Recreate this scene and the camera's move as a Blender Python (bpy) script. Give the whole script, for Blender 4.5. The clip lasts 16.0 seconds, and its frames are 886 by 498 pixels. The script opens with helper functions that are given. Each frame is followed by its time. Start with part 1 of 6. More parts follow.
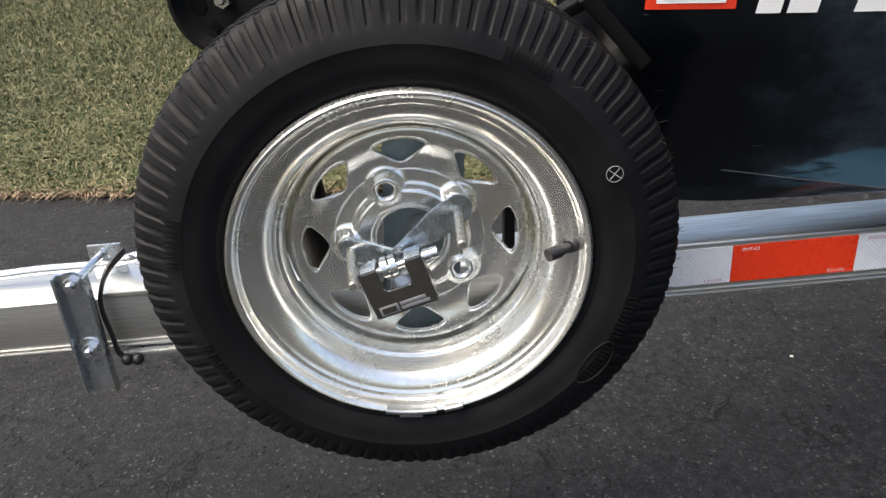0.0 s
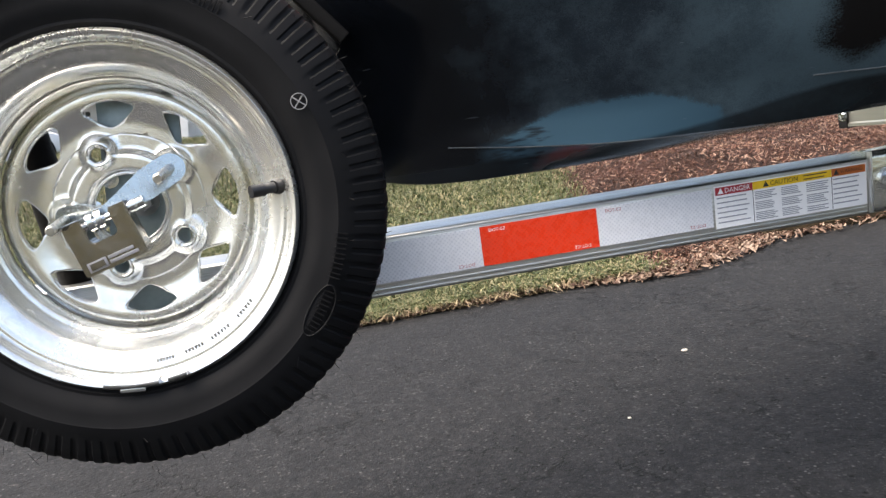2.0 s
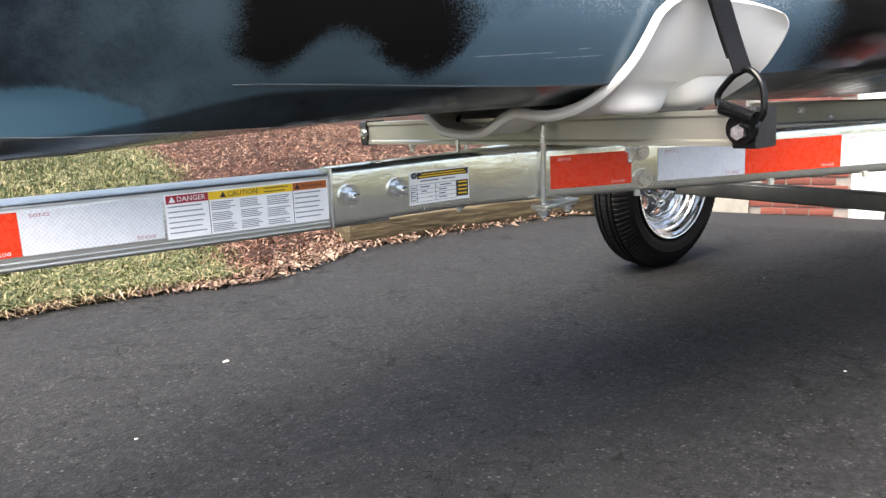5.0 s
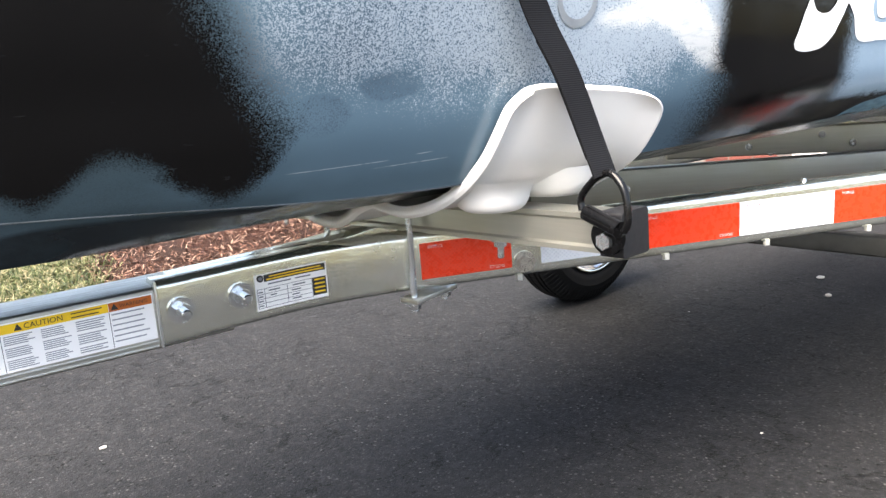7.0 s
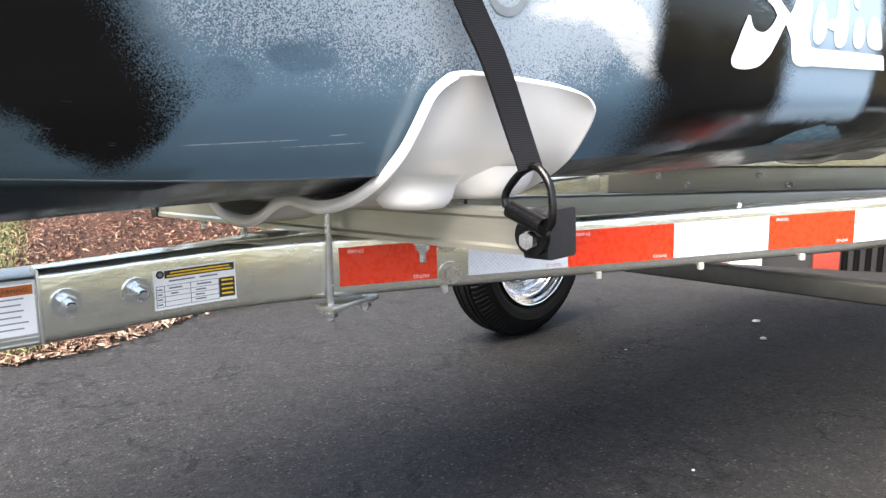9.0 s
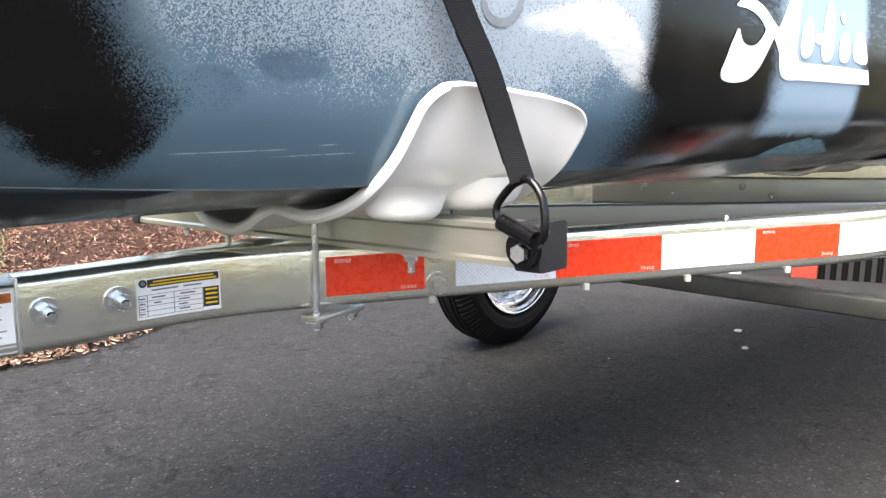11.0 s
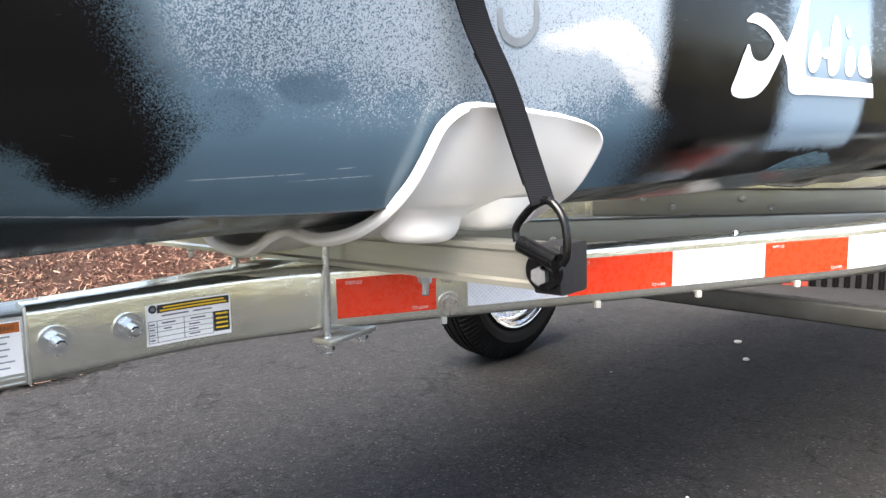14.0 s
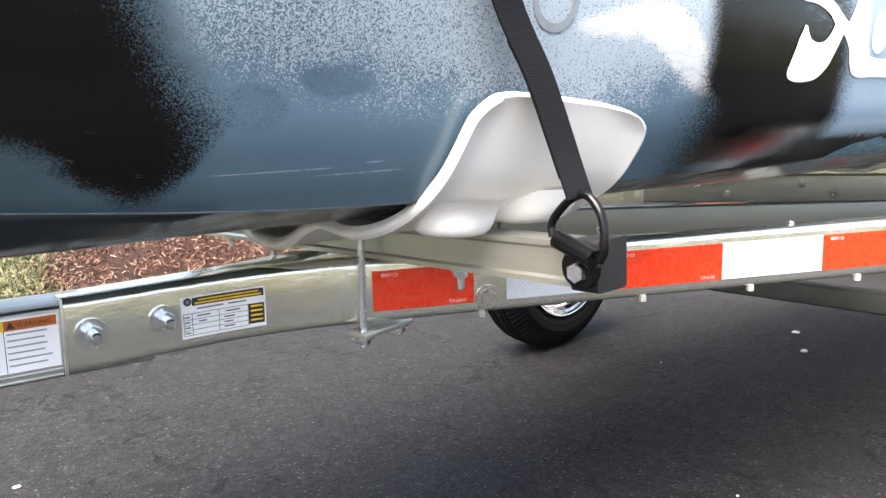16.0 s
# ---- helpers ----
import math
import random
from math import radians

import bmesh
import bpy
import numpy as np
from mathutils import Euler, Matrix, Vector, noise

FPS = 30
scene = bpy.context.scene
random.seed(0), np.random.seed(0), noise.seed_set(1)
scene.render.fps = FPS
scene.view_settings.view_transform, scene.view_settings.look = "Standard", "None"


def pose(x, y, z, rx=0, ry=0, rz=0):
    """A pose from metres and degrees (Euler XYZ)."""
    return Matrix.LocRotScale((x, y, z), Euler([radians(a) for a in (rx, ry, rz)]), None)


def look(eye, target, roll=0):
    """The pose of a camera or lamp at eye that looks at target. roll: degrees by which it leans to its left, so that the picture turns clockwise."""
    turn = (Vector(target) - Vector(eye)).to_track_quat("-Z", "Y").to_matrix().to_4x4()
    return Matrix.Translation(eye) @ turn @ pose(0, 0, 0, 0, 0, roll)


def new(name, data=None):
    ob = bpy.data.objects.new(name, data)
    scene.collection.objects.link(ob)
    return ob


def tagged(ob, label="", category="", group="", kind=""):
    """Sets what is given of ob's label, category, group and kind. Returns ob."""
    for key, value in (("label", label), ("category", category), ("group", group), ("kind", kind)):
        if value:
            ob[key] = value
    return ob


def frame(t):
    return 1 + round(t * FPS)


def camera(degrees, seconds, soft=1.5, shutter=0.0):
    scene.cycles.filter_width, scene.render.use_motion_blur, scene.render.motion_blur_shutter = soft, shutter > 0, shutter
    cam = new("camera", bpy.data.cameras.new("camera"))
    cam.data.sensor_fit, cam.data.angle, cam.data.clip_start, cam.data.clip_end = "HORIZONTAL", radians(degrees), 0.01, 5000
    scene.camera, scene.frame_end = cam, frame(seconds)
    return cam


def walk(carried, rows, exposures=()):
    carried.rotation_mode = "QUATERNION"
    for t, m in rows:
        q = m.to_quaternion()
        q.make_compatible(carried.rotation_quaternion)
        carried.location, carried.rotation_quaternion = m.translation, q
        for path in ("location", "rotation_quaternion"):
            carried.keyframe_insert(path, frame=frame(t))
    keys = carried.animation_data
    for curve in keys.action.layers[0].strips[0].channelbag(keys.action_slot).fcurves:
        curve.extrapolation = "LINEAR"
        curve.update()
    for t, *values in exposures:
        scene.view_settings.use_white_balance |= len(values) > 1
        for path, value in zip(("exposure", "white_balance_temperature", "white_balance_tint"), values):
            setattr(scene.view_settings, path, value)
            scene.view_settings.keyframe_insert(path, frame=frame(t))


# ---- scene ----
cam = camera(59.6, 16.0, soft=1.4)
PATH = [
    (0, (-0.346, -0.817, 0.934), (-0.356, 0.951, -0.001), -5.3),
    (0.5, (-0.322, -0.856, 0.885), (-0.275, 0.992, 0.12), -5.9),
    (1, (-0.286, -0.909, 0.744), (-0.192, 1.039, 0.303), -7.9),
    (1.5, (-0.238, -0.936, 0.665), (-0.137, 1.029, 0.306), -9.6),
    (2, (-0.154, -0.948, 0.63), (0.062, 1.006, 0.261), -8.3),
    (2.3, (-0.113, -0.953, 0.618), (0.184, 0.989, 0.245), -6.8),
    (2.5, (-0.098, -0.967, 0.613), (0.272, 0.963, 0.241), -5.7),
    (3, (-0.066, -0.982, 0.598), (0.447, 0.913, 0.213), -4.1),
    (3.5, (-0.035, -0.973, 0.589), (0.569, 0.891, 0.188), -3.9),
    (4, (0.001, -0.97, 0.584), (0.694, 0.862, 0.177), -3.6),
    (4.5, (0.05, -0.967, 0.581), (0.868, 0.809, 0.16), -2.4),
    (5, (0.114, -0.977, 0.604), (1.128, 0.69, 0.167), -1.9),
    (5.2, (0.15, -0.984, 0.617), (1.171, 0.679, 0.179), -2.0),
    (7.3, (0.331, -0.918, 0.72), (1.449, 0.674, 0.255), -3.6),
    (7.5, (0.341, -0.916, 0.713), (1.483, 0.662, 0.257), -3.2),
    (8, (0.351, -0.912, 0.678), (1.538, 0.65, 0.291), -2.1),
    (8.5, (0.364, -0.906, 0.658), (1.566, 0.652, 0.301), -0.9),
    (9, (0.37, -0.905, 0.653), (1.59, 0.639, 0.298), -0.2),
    (11.5, (0.369, -0.881, 0.659), (1.638, 0.627, 0.32), 0.3),
    (12, (0.357, -0.867, 0.658), (1.636, 0.635, 0.33), -0.3),
    (12.5, (0.354, -0.856, 0.654), (1.63, 0.649, 0.331), -0.4),
    (13, (0.355, -0.858, 0.662), (1.63, 0.646, 0.327), -0.1),
    (13.5, (0.358, -0.866, 0.669), (1.631, 0.64, 0.335), 0.2),
    (14, (0.356, -0.863, 0.668), (1.639, 0.638, 0.353), 0.0),
    (14.5, (0.351, -0.856, 0.665), (1.637, 0.644, 0.361), -0.2),
    (15, (0.341, -0.853, 0.658), (1.616, 0.661, 0.372), -0.5),
    (15.5, (0.348, -0.86, 0.66), (1.565, 0.697, 0.352), -0.9),
    (16, (0.387, -0.856, 0.676), (1.558, 0.725, 0.317), -0.5),
]
EXPOSURES = [(0.0, 1.42, 6850, 10), (0.6, 1.62, 6850, 10), (1.0, 1.84, 6850, 10), (1.5, 1.76, 6850, 10), (2.0, 1.86, 6850, 10), (3.0, 2.24, 6850, 10), (5.0, 2.44, 6900, 10), (7.5, 2.74, 6900, 10), (16.0, 2.74, 6900, 10)]
walk(cam, [(t, look(eye, target, roll)) for t, eye, target, roll in PATH], EXPOSURES)

# ---- daylight: bright thin cloud, sun high ----
world = bpy.data.worlds.new("sky")
scene.world = world
world.use_nodes = True
wn = world.node_tree
sky = wn.nodes.new("ShaderNodeTexSky")
sky.sky_type, sky.sun_disc = "NISHITA", False
SUN_UP, SUN_AZ = radians(62), radians(255)
sky.sun_elevation, sky.sun_rotation = SUN_UP, SUN_AZ
sky.air_density, sky.dust_density, sky.ozone_density = 1.0, 5.0, 0.6
wn.links.new(sky.outputs[0], wn.nodes["Background"].inputs[0])
wn.nodes["Background"].inputs[1].default_value = 0.115
sun = new("sun", bpy.data.lights.new("sun", "SUN"))
sun.data.energy, sun.data.angle, sun.data.color = 2.4, radians(55), (1.0, 0.96, 0.9)
sun_from = Vector((math.sin(SUN_AZ) * math.cos(SUN_UP), math.cos(SUN_AZ) * math.cos(SUN_UP), math.sin(SUN_UP)))
sun.matrix_world = look(sun_from * 30, (0, 0, 0))


# ---- materials ----
class Graph:
    """A node material, written as sums of named steps."""

    def __init__(self, name, rough=0.5, metal=0.0, spec=0.5):
        self.mat = bpy.data.materials.new(name)
        self.mat.use_nodes = True
        self.t = self.mat.node_tree
        self.b = self.t.nodes["Principled BSDF"]
        self.b.inputs["Roughness"].default_value = rough
        self.b.inputs["Metallic"].default_value = metal
        self.b.inputs["Specular IOR Level"].default_value = spec
        self.geo = self.t.nodes.new("ShaderNodeNewGeometry")
        self.pos = self.geo.outputs["Position"]

    def put(self, sock, v):
        if isinstance(v, bpy.types.NodeSocket):
            self.t.links.new(v, sock)
        elif v is not None:
            if sock.type == "RGBA" and len(v) == 3:
                v = (*v, 1)
            sock.default_value = v

    def math(self, op, a, b=None, c=None, clamp=False):
        n = self.t.nodes.new("ShaderNodeMath")
        n.operation, n.use_clamp = op, clamp
        for s, v in zip(n.inputs, (a, b, c)):
            self.put(s, v)
        return n.outputs[0]

    def step(self, v, lo, hi, a=0.0, b=1.0):
        n = self.t.nodes.new("ShaderNodeMapRange")
        n.interpolation_type = "SMOOTHSTEP"
        for s, x in zip(n.inputs, (v, lo, hi, a, b)):
            self.put(s, x)
        return n.outputs[0]

    def xyz(self, v=None):
        n = self.t.nodes.new("ShaderNodeSeparateXYZ")
        self.put(n.inputs[0], v or self.pos)
        return n.outputs

    def stretch(self, scale, turn=(0, 0, 0), v=None):
        n = self.t.nodes.new("ShaderNodeMapping")
        self.put(n.inputs[0], v or self.pos)
        n.inputs["Scale"].default_value = scale
        n.inputs["Rotation"].default_value = [radians(a) for a in turn]
        return n.outputs[0]

    def noise(self, scale, detail=3.0, rough=0.55, v=None, warp=0.0):
        n = self.t.nodes.new("ShaderNodeTexNoise")
        self.put(n.inputs["Vector"], v or self.pos)
        n.inputs["Scale"].default_value, n.inputs["Detail"].default_value = scale, detail
        n.inputs["Roughness"].default_value, n.inputs["Distortion"].default_value = rough, warp
        return n.outputs[0]

    def cells(self, scale, feature="F1", out="Distance", v=None, loose=1.0):
        n = self.t.nodes.new("ShaderNodeTexVoronoi")
        n.feature = feature
        self.put(n.inputs["Vector"], v or self.pos)
        n.inputs["Scale"].default_value, n.inputs["Randomness"].default_value = scale, loose
        return n.outputs[out]

    def ramp(self, v, *stops):
        n = self.t.nodes.new("ShaderNodeValToRGB")
        self.put(n.inputs[0], v)
        e = n.color_ramp.elements
        while len(e) < len(stops):
            e.new(0.5)
        for el, (p, c) in zip(e, stops):
            el.position, el.color = p, (*c, 1)
        return n.outputs[0]

    def mix(self, f, a, b, how="MIX"):
        n = self.t.nodes.new("ShaderNodeMix")
        n.data_type, n.blend_type = "RGBA", how
        for s, v in zip((n.inputs[0], n.inputs[6], n.inputs[7]), (f, a, b)):
            self.put(s, v)
        return n.outputs[2]

    def bump(self, h, strength=0.3, dist=0.01, after=None):
        n = self.t.nodes.new("ShaderNodeBump")
        n.inputs["Strength"].default_value, n.inputs["Distance"].default_value = strength, dist
        self.put(n.inputs["Height"], h)
        if after:
            self.put(n.inputs["Normal"], after)
        return n.outputs[0]

    def rand(self, island=False):
        if island:
            return self.geo.outputs["Random Per Island"]
        return self.t.nodes.new("ShaderNodeObjectInfo").outputs["Random"]

    def done(self, color=None, rough=None, normal=None, metal=None):
        self.put(self.b.inputs["Base Color"], color)
        self.put(self.b.inputs["Roughness"], rough)
        self.put(self.b.inputs["Normal"], normal)
        self.put(self.b.inputs["Metallic"], metal)
        return self.mat


def plain(name, color, rough=0.5, metal=0.0, var=0.12, scale=40, bump=0.0, spec=0.5):
    """A surface of one colour with mottling and fine relief."""
    g = Graph(name, rough, metal, spec)
    n = g.noise(scale, 4)
    dark = tuple(c * (1 - var) for c in color)
    light = tuple(min(1, c * (1 + var)) for c in color)
    nrm = g.bump(g.noise(scale * 12, 2), bump, 0.001) if bump else None
    return g.done(g.ramp(n, (0.3, dark), (0.7, light)), g.step(g.noise(scale * 3, 3), 0.25, 0.75, max(0.02, rough - 0.08), rough + 0.1), nrm)


def galvanised(name, tone=(0.62, 0.64, 0.63), rough=0.3, spangle=90, waves=0.35, metal=1.0):
    g = Graph(name, rough, metal)
    s = g.step(g.noise(spangle, 4, 0.7), 0.3, 0.7)
    big = g.noise(7, 4)
    warm = g.noise(11, 3)
    col = g.mix(g.step(s, 0, 1, 0, 0.3), tone, tuple(x * 0.62 for x in tone))
    col = g.mix(g.step(big, 0.5, 0.75, 0, 0.35), col, (0.45, 0.46, 0.45))
    col = g.mix(g.step(warm, 0.50, 0.68, 0, 0.4), col, (0.70, 0.64, 0.44))
    r = g.math("ADD", g.step(s, 0, 1, rough - 0.03, rough + 0.03), g.step(big, 0.4, 0.7, 0, 0.08))
    wave = g.noise(26, 4, 0.6, v=g.stretch((0.5, 1, 1.6)))
    n = g.bump(wave, waves, 0.003)
    drip = g.noise(70, 4, 0.6, v=g.stretch((0.25, 0.25, 1.5)))
    n = g.bump(drip, waves * 0.5, 0.0008, n)
    return g.done(col, r, g.bump(g.noise(260, 3), min(0.1, waves * 0.4), 0.0006, n))


GALV = galvanised("galvanised_steel", (0.66, 0.68, 0.68), 0.28, metal=0.85)
GALV_RAIL = galvanised("galvanised_rail", (0.86, 0.88, 0.80), 0.17, 70, 0.30, 0.92)
BRACKET = galvanised("bracket_steel", (0.60, 0.64, 0.67), 0.24, 60, 0.05, 0.95)
HOLE = plain("bolt_hole_shade", (0.10, 0.105, 0.11), 0.6)
GALV_RIM = galvanised("galvanised_rim", (0.92, 0.92, 0.88), 0.22, 60, 0.012, 0.9)
ZINC = plain("zinc_plated_bolt", (0.66, 0.69, 0.71), 0.2, 0.95, 0.04, 25)
CHROME = plain("bright_rim", (0.72, 0.73, 0.74), 0.15, 1.0, 0.03, 12)
STEEL = plain("bare_steel", (0.55, 0.53, 0.50), 0.3, 1.0, 0.1, 200)


def dull_zinc(name, tone, rough=0.42):
    """Rolled galvanised steel: dull, with faint long streaks and clouding."""
    g = Graph(name, rough, 0.8)
    streak = g.noise(30, 3, v=g.stretch((0.25, 0.25, 7)))
    cloud = g.noise(9, 4)
    col = g.mix(g.step(streak, 0.3, 0.7, 0, 0.22), tone, tuple(c * 0.72 for c in tone))
    col = g.mix(g.step(cloud, 0.45, 0.75, 0, 0.35), col, tuple(c * k for c, k in zip(tone, (1.08, 1.04, 0.84))))
    return g.done(col, g.step(cloud, 0.3, 0.7, rough - 0.05, rough + 0.08), g.bump(g.noise(120, 3), 0.05, 0.0005))


GALV_BAR = dull_zinc("galvanised_channel", (0.46, 0.455, 0.40), 0.34)
GALV_FRAME = dull_zinc("galvanised_frame", (0.34, 0.335, 0.295), 0.46)


def brushed(name, tone):
    g = Graph(name, 0.3, 1.0)
    n = g.noise(60, 4, v=g.stretch((0.25, 9, 9)))
    m = g.noise(9, 4)
    col = g.mix(g.step(n, 0.35, 0.65, 0, 0.6), tone, (0.42, 0.40, 0.36))
    col = g.mix(g.step(m, 0.5, 0.72, 0, 0.4), col, (0.6, 0.58, 0.48))
    return g.done(col, g.step(n, 0.2, 0.8, 0.34, 0.52), g.bump(n, 0.10, 0.001))


ALU = brushed("tongue_metal", (0.68, 0.69, 0.68))
LOCK_STEEL = plain("lock_steel", (0.42, 0.40, 0.37), 0.16, 1.0, 0.06, 30)
BLACK = plain("black_plastic", (0.012, 0.012, 0.014), 0.42, 0, 0.2, 60, 0.1)
MATT_BLACK = plain("black_bracket", (0.004, 0.0038, 0.0038), 0.6, 0, 0.2, 60, 0.15, 0.12)
POWDER = plain("powder_coat", (0.003, 0.003, 0.0035), 0.2, 0, 0.15, 80, 0.03, 0.28)
DARK_GAP = plain("dark_rubber_and_gap_shade", (0.003, 0.003, 0.003), 0.8, spec=0.05)
WHITE = plain("label_white", (0.88, 0.88, 0.88), 0.4, 0, 0.03, 30)
INK = plain("ink_black", (0.02, 0.02, 0.022), 0.5)
GREY_INK = plain("ink_grey", (0.16, 0.17, 0.2), 0.5)
INK_RED = plain("ink_dark_red", (0.35, 0.02, 0.03), 0.5)
RED_LABEL = plain("label_red", (0.36, 0.018, 0.03), 0.4)
YELLOW_LABEL = plain("label_yellow", (0.85, 0.55, 0.02), 0.4)
ORANGE_LABEL = plain("label_orange", (0.46, 0.115, 0.016), 0.4)
STICKER_RED = plain("sticker_red", (0.75, 0.05, 0.02), 0.4)
PEBBLE = plain("pebble", (0.42, 0.40, 0.36), 0.8, 0, 0.2, 300)


def tape(name, color, line):
    """Reflective tape: a honeycomb of prisms under a clear face."""
    g = Graph(name, 0.28)
    c = g.cells(250, v=g.stretch((1, 0, 1), (0, 45, 0)), loose=0.0)
    edge = g.step(c, 0.62, 0.40)
    col = g.mix(g.math("MULTIPLY", g.math("SUBTRACT", 1.0, edge), 0.55), color, line)
    col = g.mix(g.step(g.noise(30, 3), 0.4, 0.75, 0, 0.25), col, tuple(x * 0.8 for x in color))
    return g.done(col, g.step(g.noise(120, 2), 0.3, 0.7, 0.2, 0.4), g.bump(edge, 0.05, 0.0005))


TAPE_RED = tape("reflective_red", (0.78, 0.045, 0.012), (0.6, 0.03, 0.01))
TAPE_WHITE = tape("reflective_white", (0.70, 0.715, 0.75), (0.40, 0.43, 0.50))


def rubber(name):
    g = Graph(name, 0.55, spec=0.12)
    n, f = g.noise(14, 4), g.noise(220, 3)
    col = g.ramp(n, (0.3, (0.0045, 0.0046, 0.0052)), (0.75, (0.0095, 0.0096, 0.0104)))
    col = g.mix(g.step(g.noise(50, 5), 0.58, 0.8, 0, 0.3), col, (0.011, 0.011, 0.012))
    return g.done(col, g.step(n, 0.3, 0.7, 0.52, 0.66), g.bump(f, 0.15, 0.0006))


RUBBER = rubber("tyre_rubber")
RUBBER_RAISED = plain("raised_rubber", (0.006, 0.006, 0.0066), 0.5, 0, 0.2, 90, 0, 0.1)


def cradle_plastic():
    g = Graph("white_cradle_plastic", 0.42, spec=0.4)
    f = g.noise(520, 2)
    col = g.ramp(g.noise(9, 3), (0.3, (0.82, 0.80, 0.775)), (0.7, (0.86, 0.845, 0.825)))
    return g.done(col, 0.45, g.bump(f, 0.12, 0.0006))


CRADLE = cradle_plastic()


def webbing():
    g = Graph("black_webbing", 0.62, spec=0.15)
    w = g.t.nodes.new("ShaderNodeTexWave")
    w.bands_direction = "Z"
    w.inputs["Scale"].default_value, w.inputs["Distortion"].default_value = 150, 0.5
    g.put(w.inputs["Vector"], g.pos)
    col = g.mix(g.step(w.outputs[1], 0, 1, 0, 0.6), (0.005, 0.005, 0.006), (0.011, 0.011, 0.012))
    return g.done(col, 0.6, g.bump(w.outputs[1], 0.35, 0.0008))


WEBBING = webbing()


def asphalt():
    g = Graph("asphalt", 0.9, spec=0.16)
    fine, mid, blotch, big = g.noise(170, 4, 0.8), g.noise(62, 5, 0.75), g.noise(17, 5, 0.7), g.noise(1.6, 4)
    agg, agg2 = g.cells(150), g.cells(330)
    col = g.ramp(fine, (0.34, (0.0058, 0.0060, 0.0068)), (0.50, (0.0115, 0.0118, 0.0130)), (0.66, (0.021, 0.0214, 0.0222)))
    col = g.mix(1.0, col, g.ramp(mid, (0.34, (0.48, 0.48, 0.48)), (0.5, (0.95, 0.95, 0.95)), (0.66, (1.7, 1.7, 1.67))), "MULTIPLY")
    col = g.mix(1.0, col, g.ramp(blotch, (0.33, (0.70, 0.70, 0.71)), (0.68, (1.34, 1.33, 1.31))), "MULTIPLY")
    col = g.mix(g.step(big, 0.35, 0.7, 0, 0.3), col, (0.0140, 0.0140, 0.0146))
    for scale, rare, tone in ((210, 0.76, (0.044, 0.044, 0.0435)), (120, 0.86, (0.058, 0.0575, 0.056))):
        pick = g.t.nodes.new("ShaderNodeSeparateColor")
        g.put(pick.inputs[0], g.cells(scale, "F1", "Color"))
        stone = g.math("MULTIPLY", g.step(pick.outputs[0], rare, rare + 0.05), g.step(g.math("ADD", g.cells(scale), g.math("MULTIPLY", fine, 0.5)), 0.68, 0.52))
        col = g.mix(g.math("MULTIPLY", stone, g.step(blotch, 0.3, 0.65, 0.25, 0.85)), col, tone)
    spot = g.math("MULTIPLY", g.step(g.cells(52), 0.17, 0.08), g.step(g.noise(9, 3), 0.46, 0.60))
    col = g.mix(g.math("MULTIPLY", spot, 0.40), col, (0.17, 0.17, 0.168))
    chip = g.step(g.cells(7), 0.030, 0.018)
    col = g.mix(g.math("MULTIPLY", chip, g.step(g.noise(60, 2), 0.4, 0.6)), col, (0.30, 0.30, 0.295))
    pit = g.math("MULTIPLY", g.step(g.cells(46), 0.24, 0.12), g.step(g.noise(7, 3), 0.47, 0.60))
    col = g.mix(pit, col, (0.003, 0.003, 0.0032))
    warp = g.t.nodes.new("ShaderNodeVectorMath")
    warp.operation = "MULTIPLY_ADD"
    nz = g.t.nodes.new("ShaderNodeTexNoise")
    nz.inputs["Scale"].default_value, nz.inputs["Detail"].default_value = 26, 5
    g.put(nz.inputs["Vector"], g.pos)
    g.put(warp.inputs[0], nz.outputs["Color"])
    warp.inputs[1].default_value = (0.10, 0.10, 0.0)
    g.put(warp.inputs[2], g.pos)
    crack = g.step(g.cells(9.0, "DISTANCE_TO_EDGE", v=warp.outputs[0]), 0.030, 0.010)
    crack = g.math("MULTIPLY", crack, g.step(g.noise(4.3, 4), 0.49, 0.55))
    col = g.mix(g.math("MULTIPLY", crack, 0.8), col, (0.003, 0.003, 0.003))
    h = g.math("SUBTRACT", g.math("ADD", g.math("ADD", g.math("MULTIPLY", agg, 0.7), g.math("MULTIPLY", agg2, 0.4)), g.math("MULTIPLY", mid, 1.0)), g.math("MULTIPLY", g.math("ADD", crack, pit), 1.2))
    return g.done(col, g.step(fine, 0.3, 0.7, 0.66, 0.92), g.bump(h, 0.4, 0.003))


ASPHALT = asphalt()


def soil(name, a, b, scale=60):
    g = Graph(name, 0.95, spec=0.2)
    n, f = g.noise(scale, 5), g.noise(scale * 6, 3)
    col = g.mix(g.step(g.noise(3, 3), 0.35, 0.65), g.ramp(n, (0.3, tuple(c * 0.55 for c in a)), (0.7, a)), g.ramp(n, (0.3, tuple(c * 0.55 for c in b)), (0.7, b)))
    return g.done(col, 0.95, g.bump(g.math("ADD", n, f), 0.8, 0.02))


LAWN = soil("lawn_soil", (0.055, 0.056, 0.028), (0.085, 0.075, 0.042))
MULCH = soil("red_mulch", (0.055, 0.023, 0.015), (0.036, 0.018, 0.012), 60)


def by_island(name, *colors, rough=0.75):
    g = Graph(name, rough, spec=0.25)
    stops = [((i + 0.5) / len(colors), c) for i, c in enumerate(colors)]
    r = g.ramp(g.rand(True), *stops)
    return g.done(g.mix(g.step(g.noise(1.3, 3), 0.3, 0.7, 0, 0.35), r, colors[0]), rough)


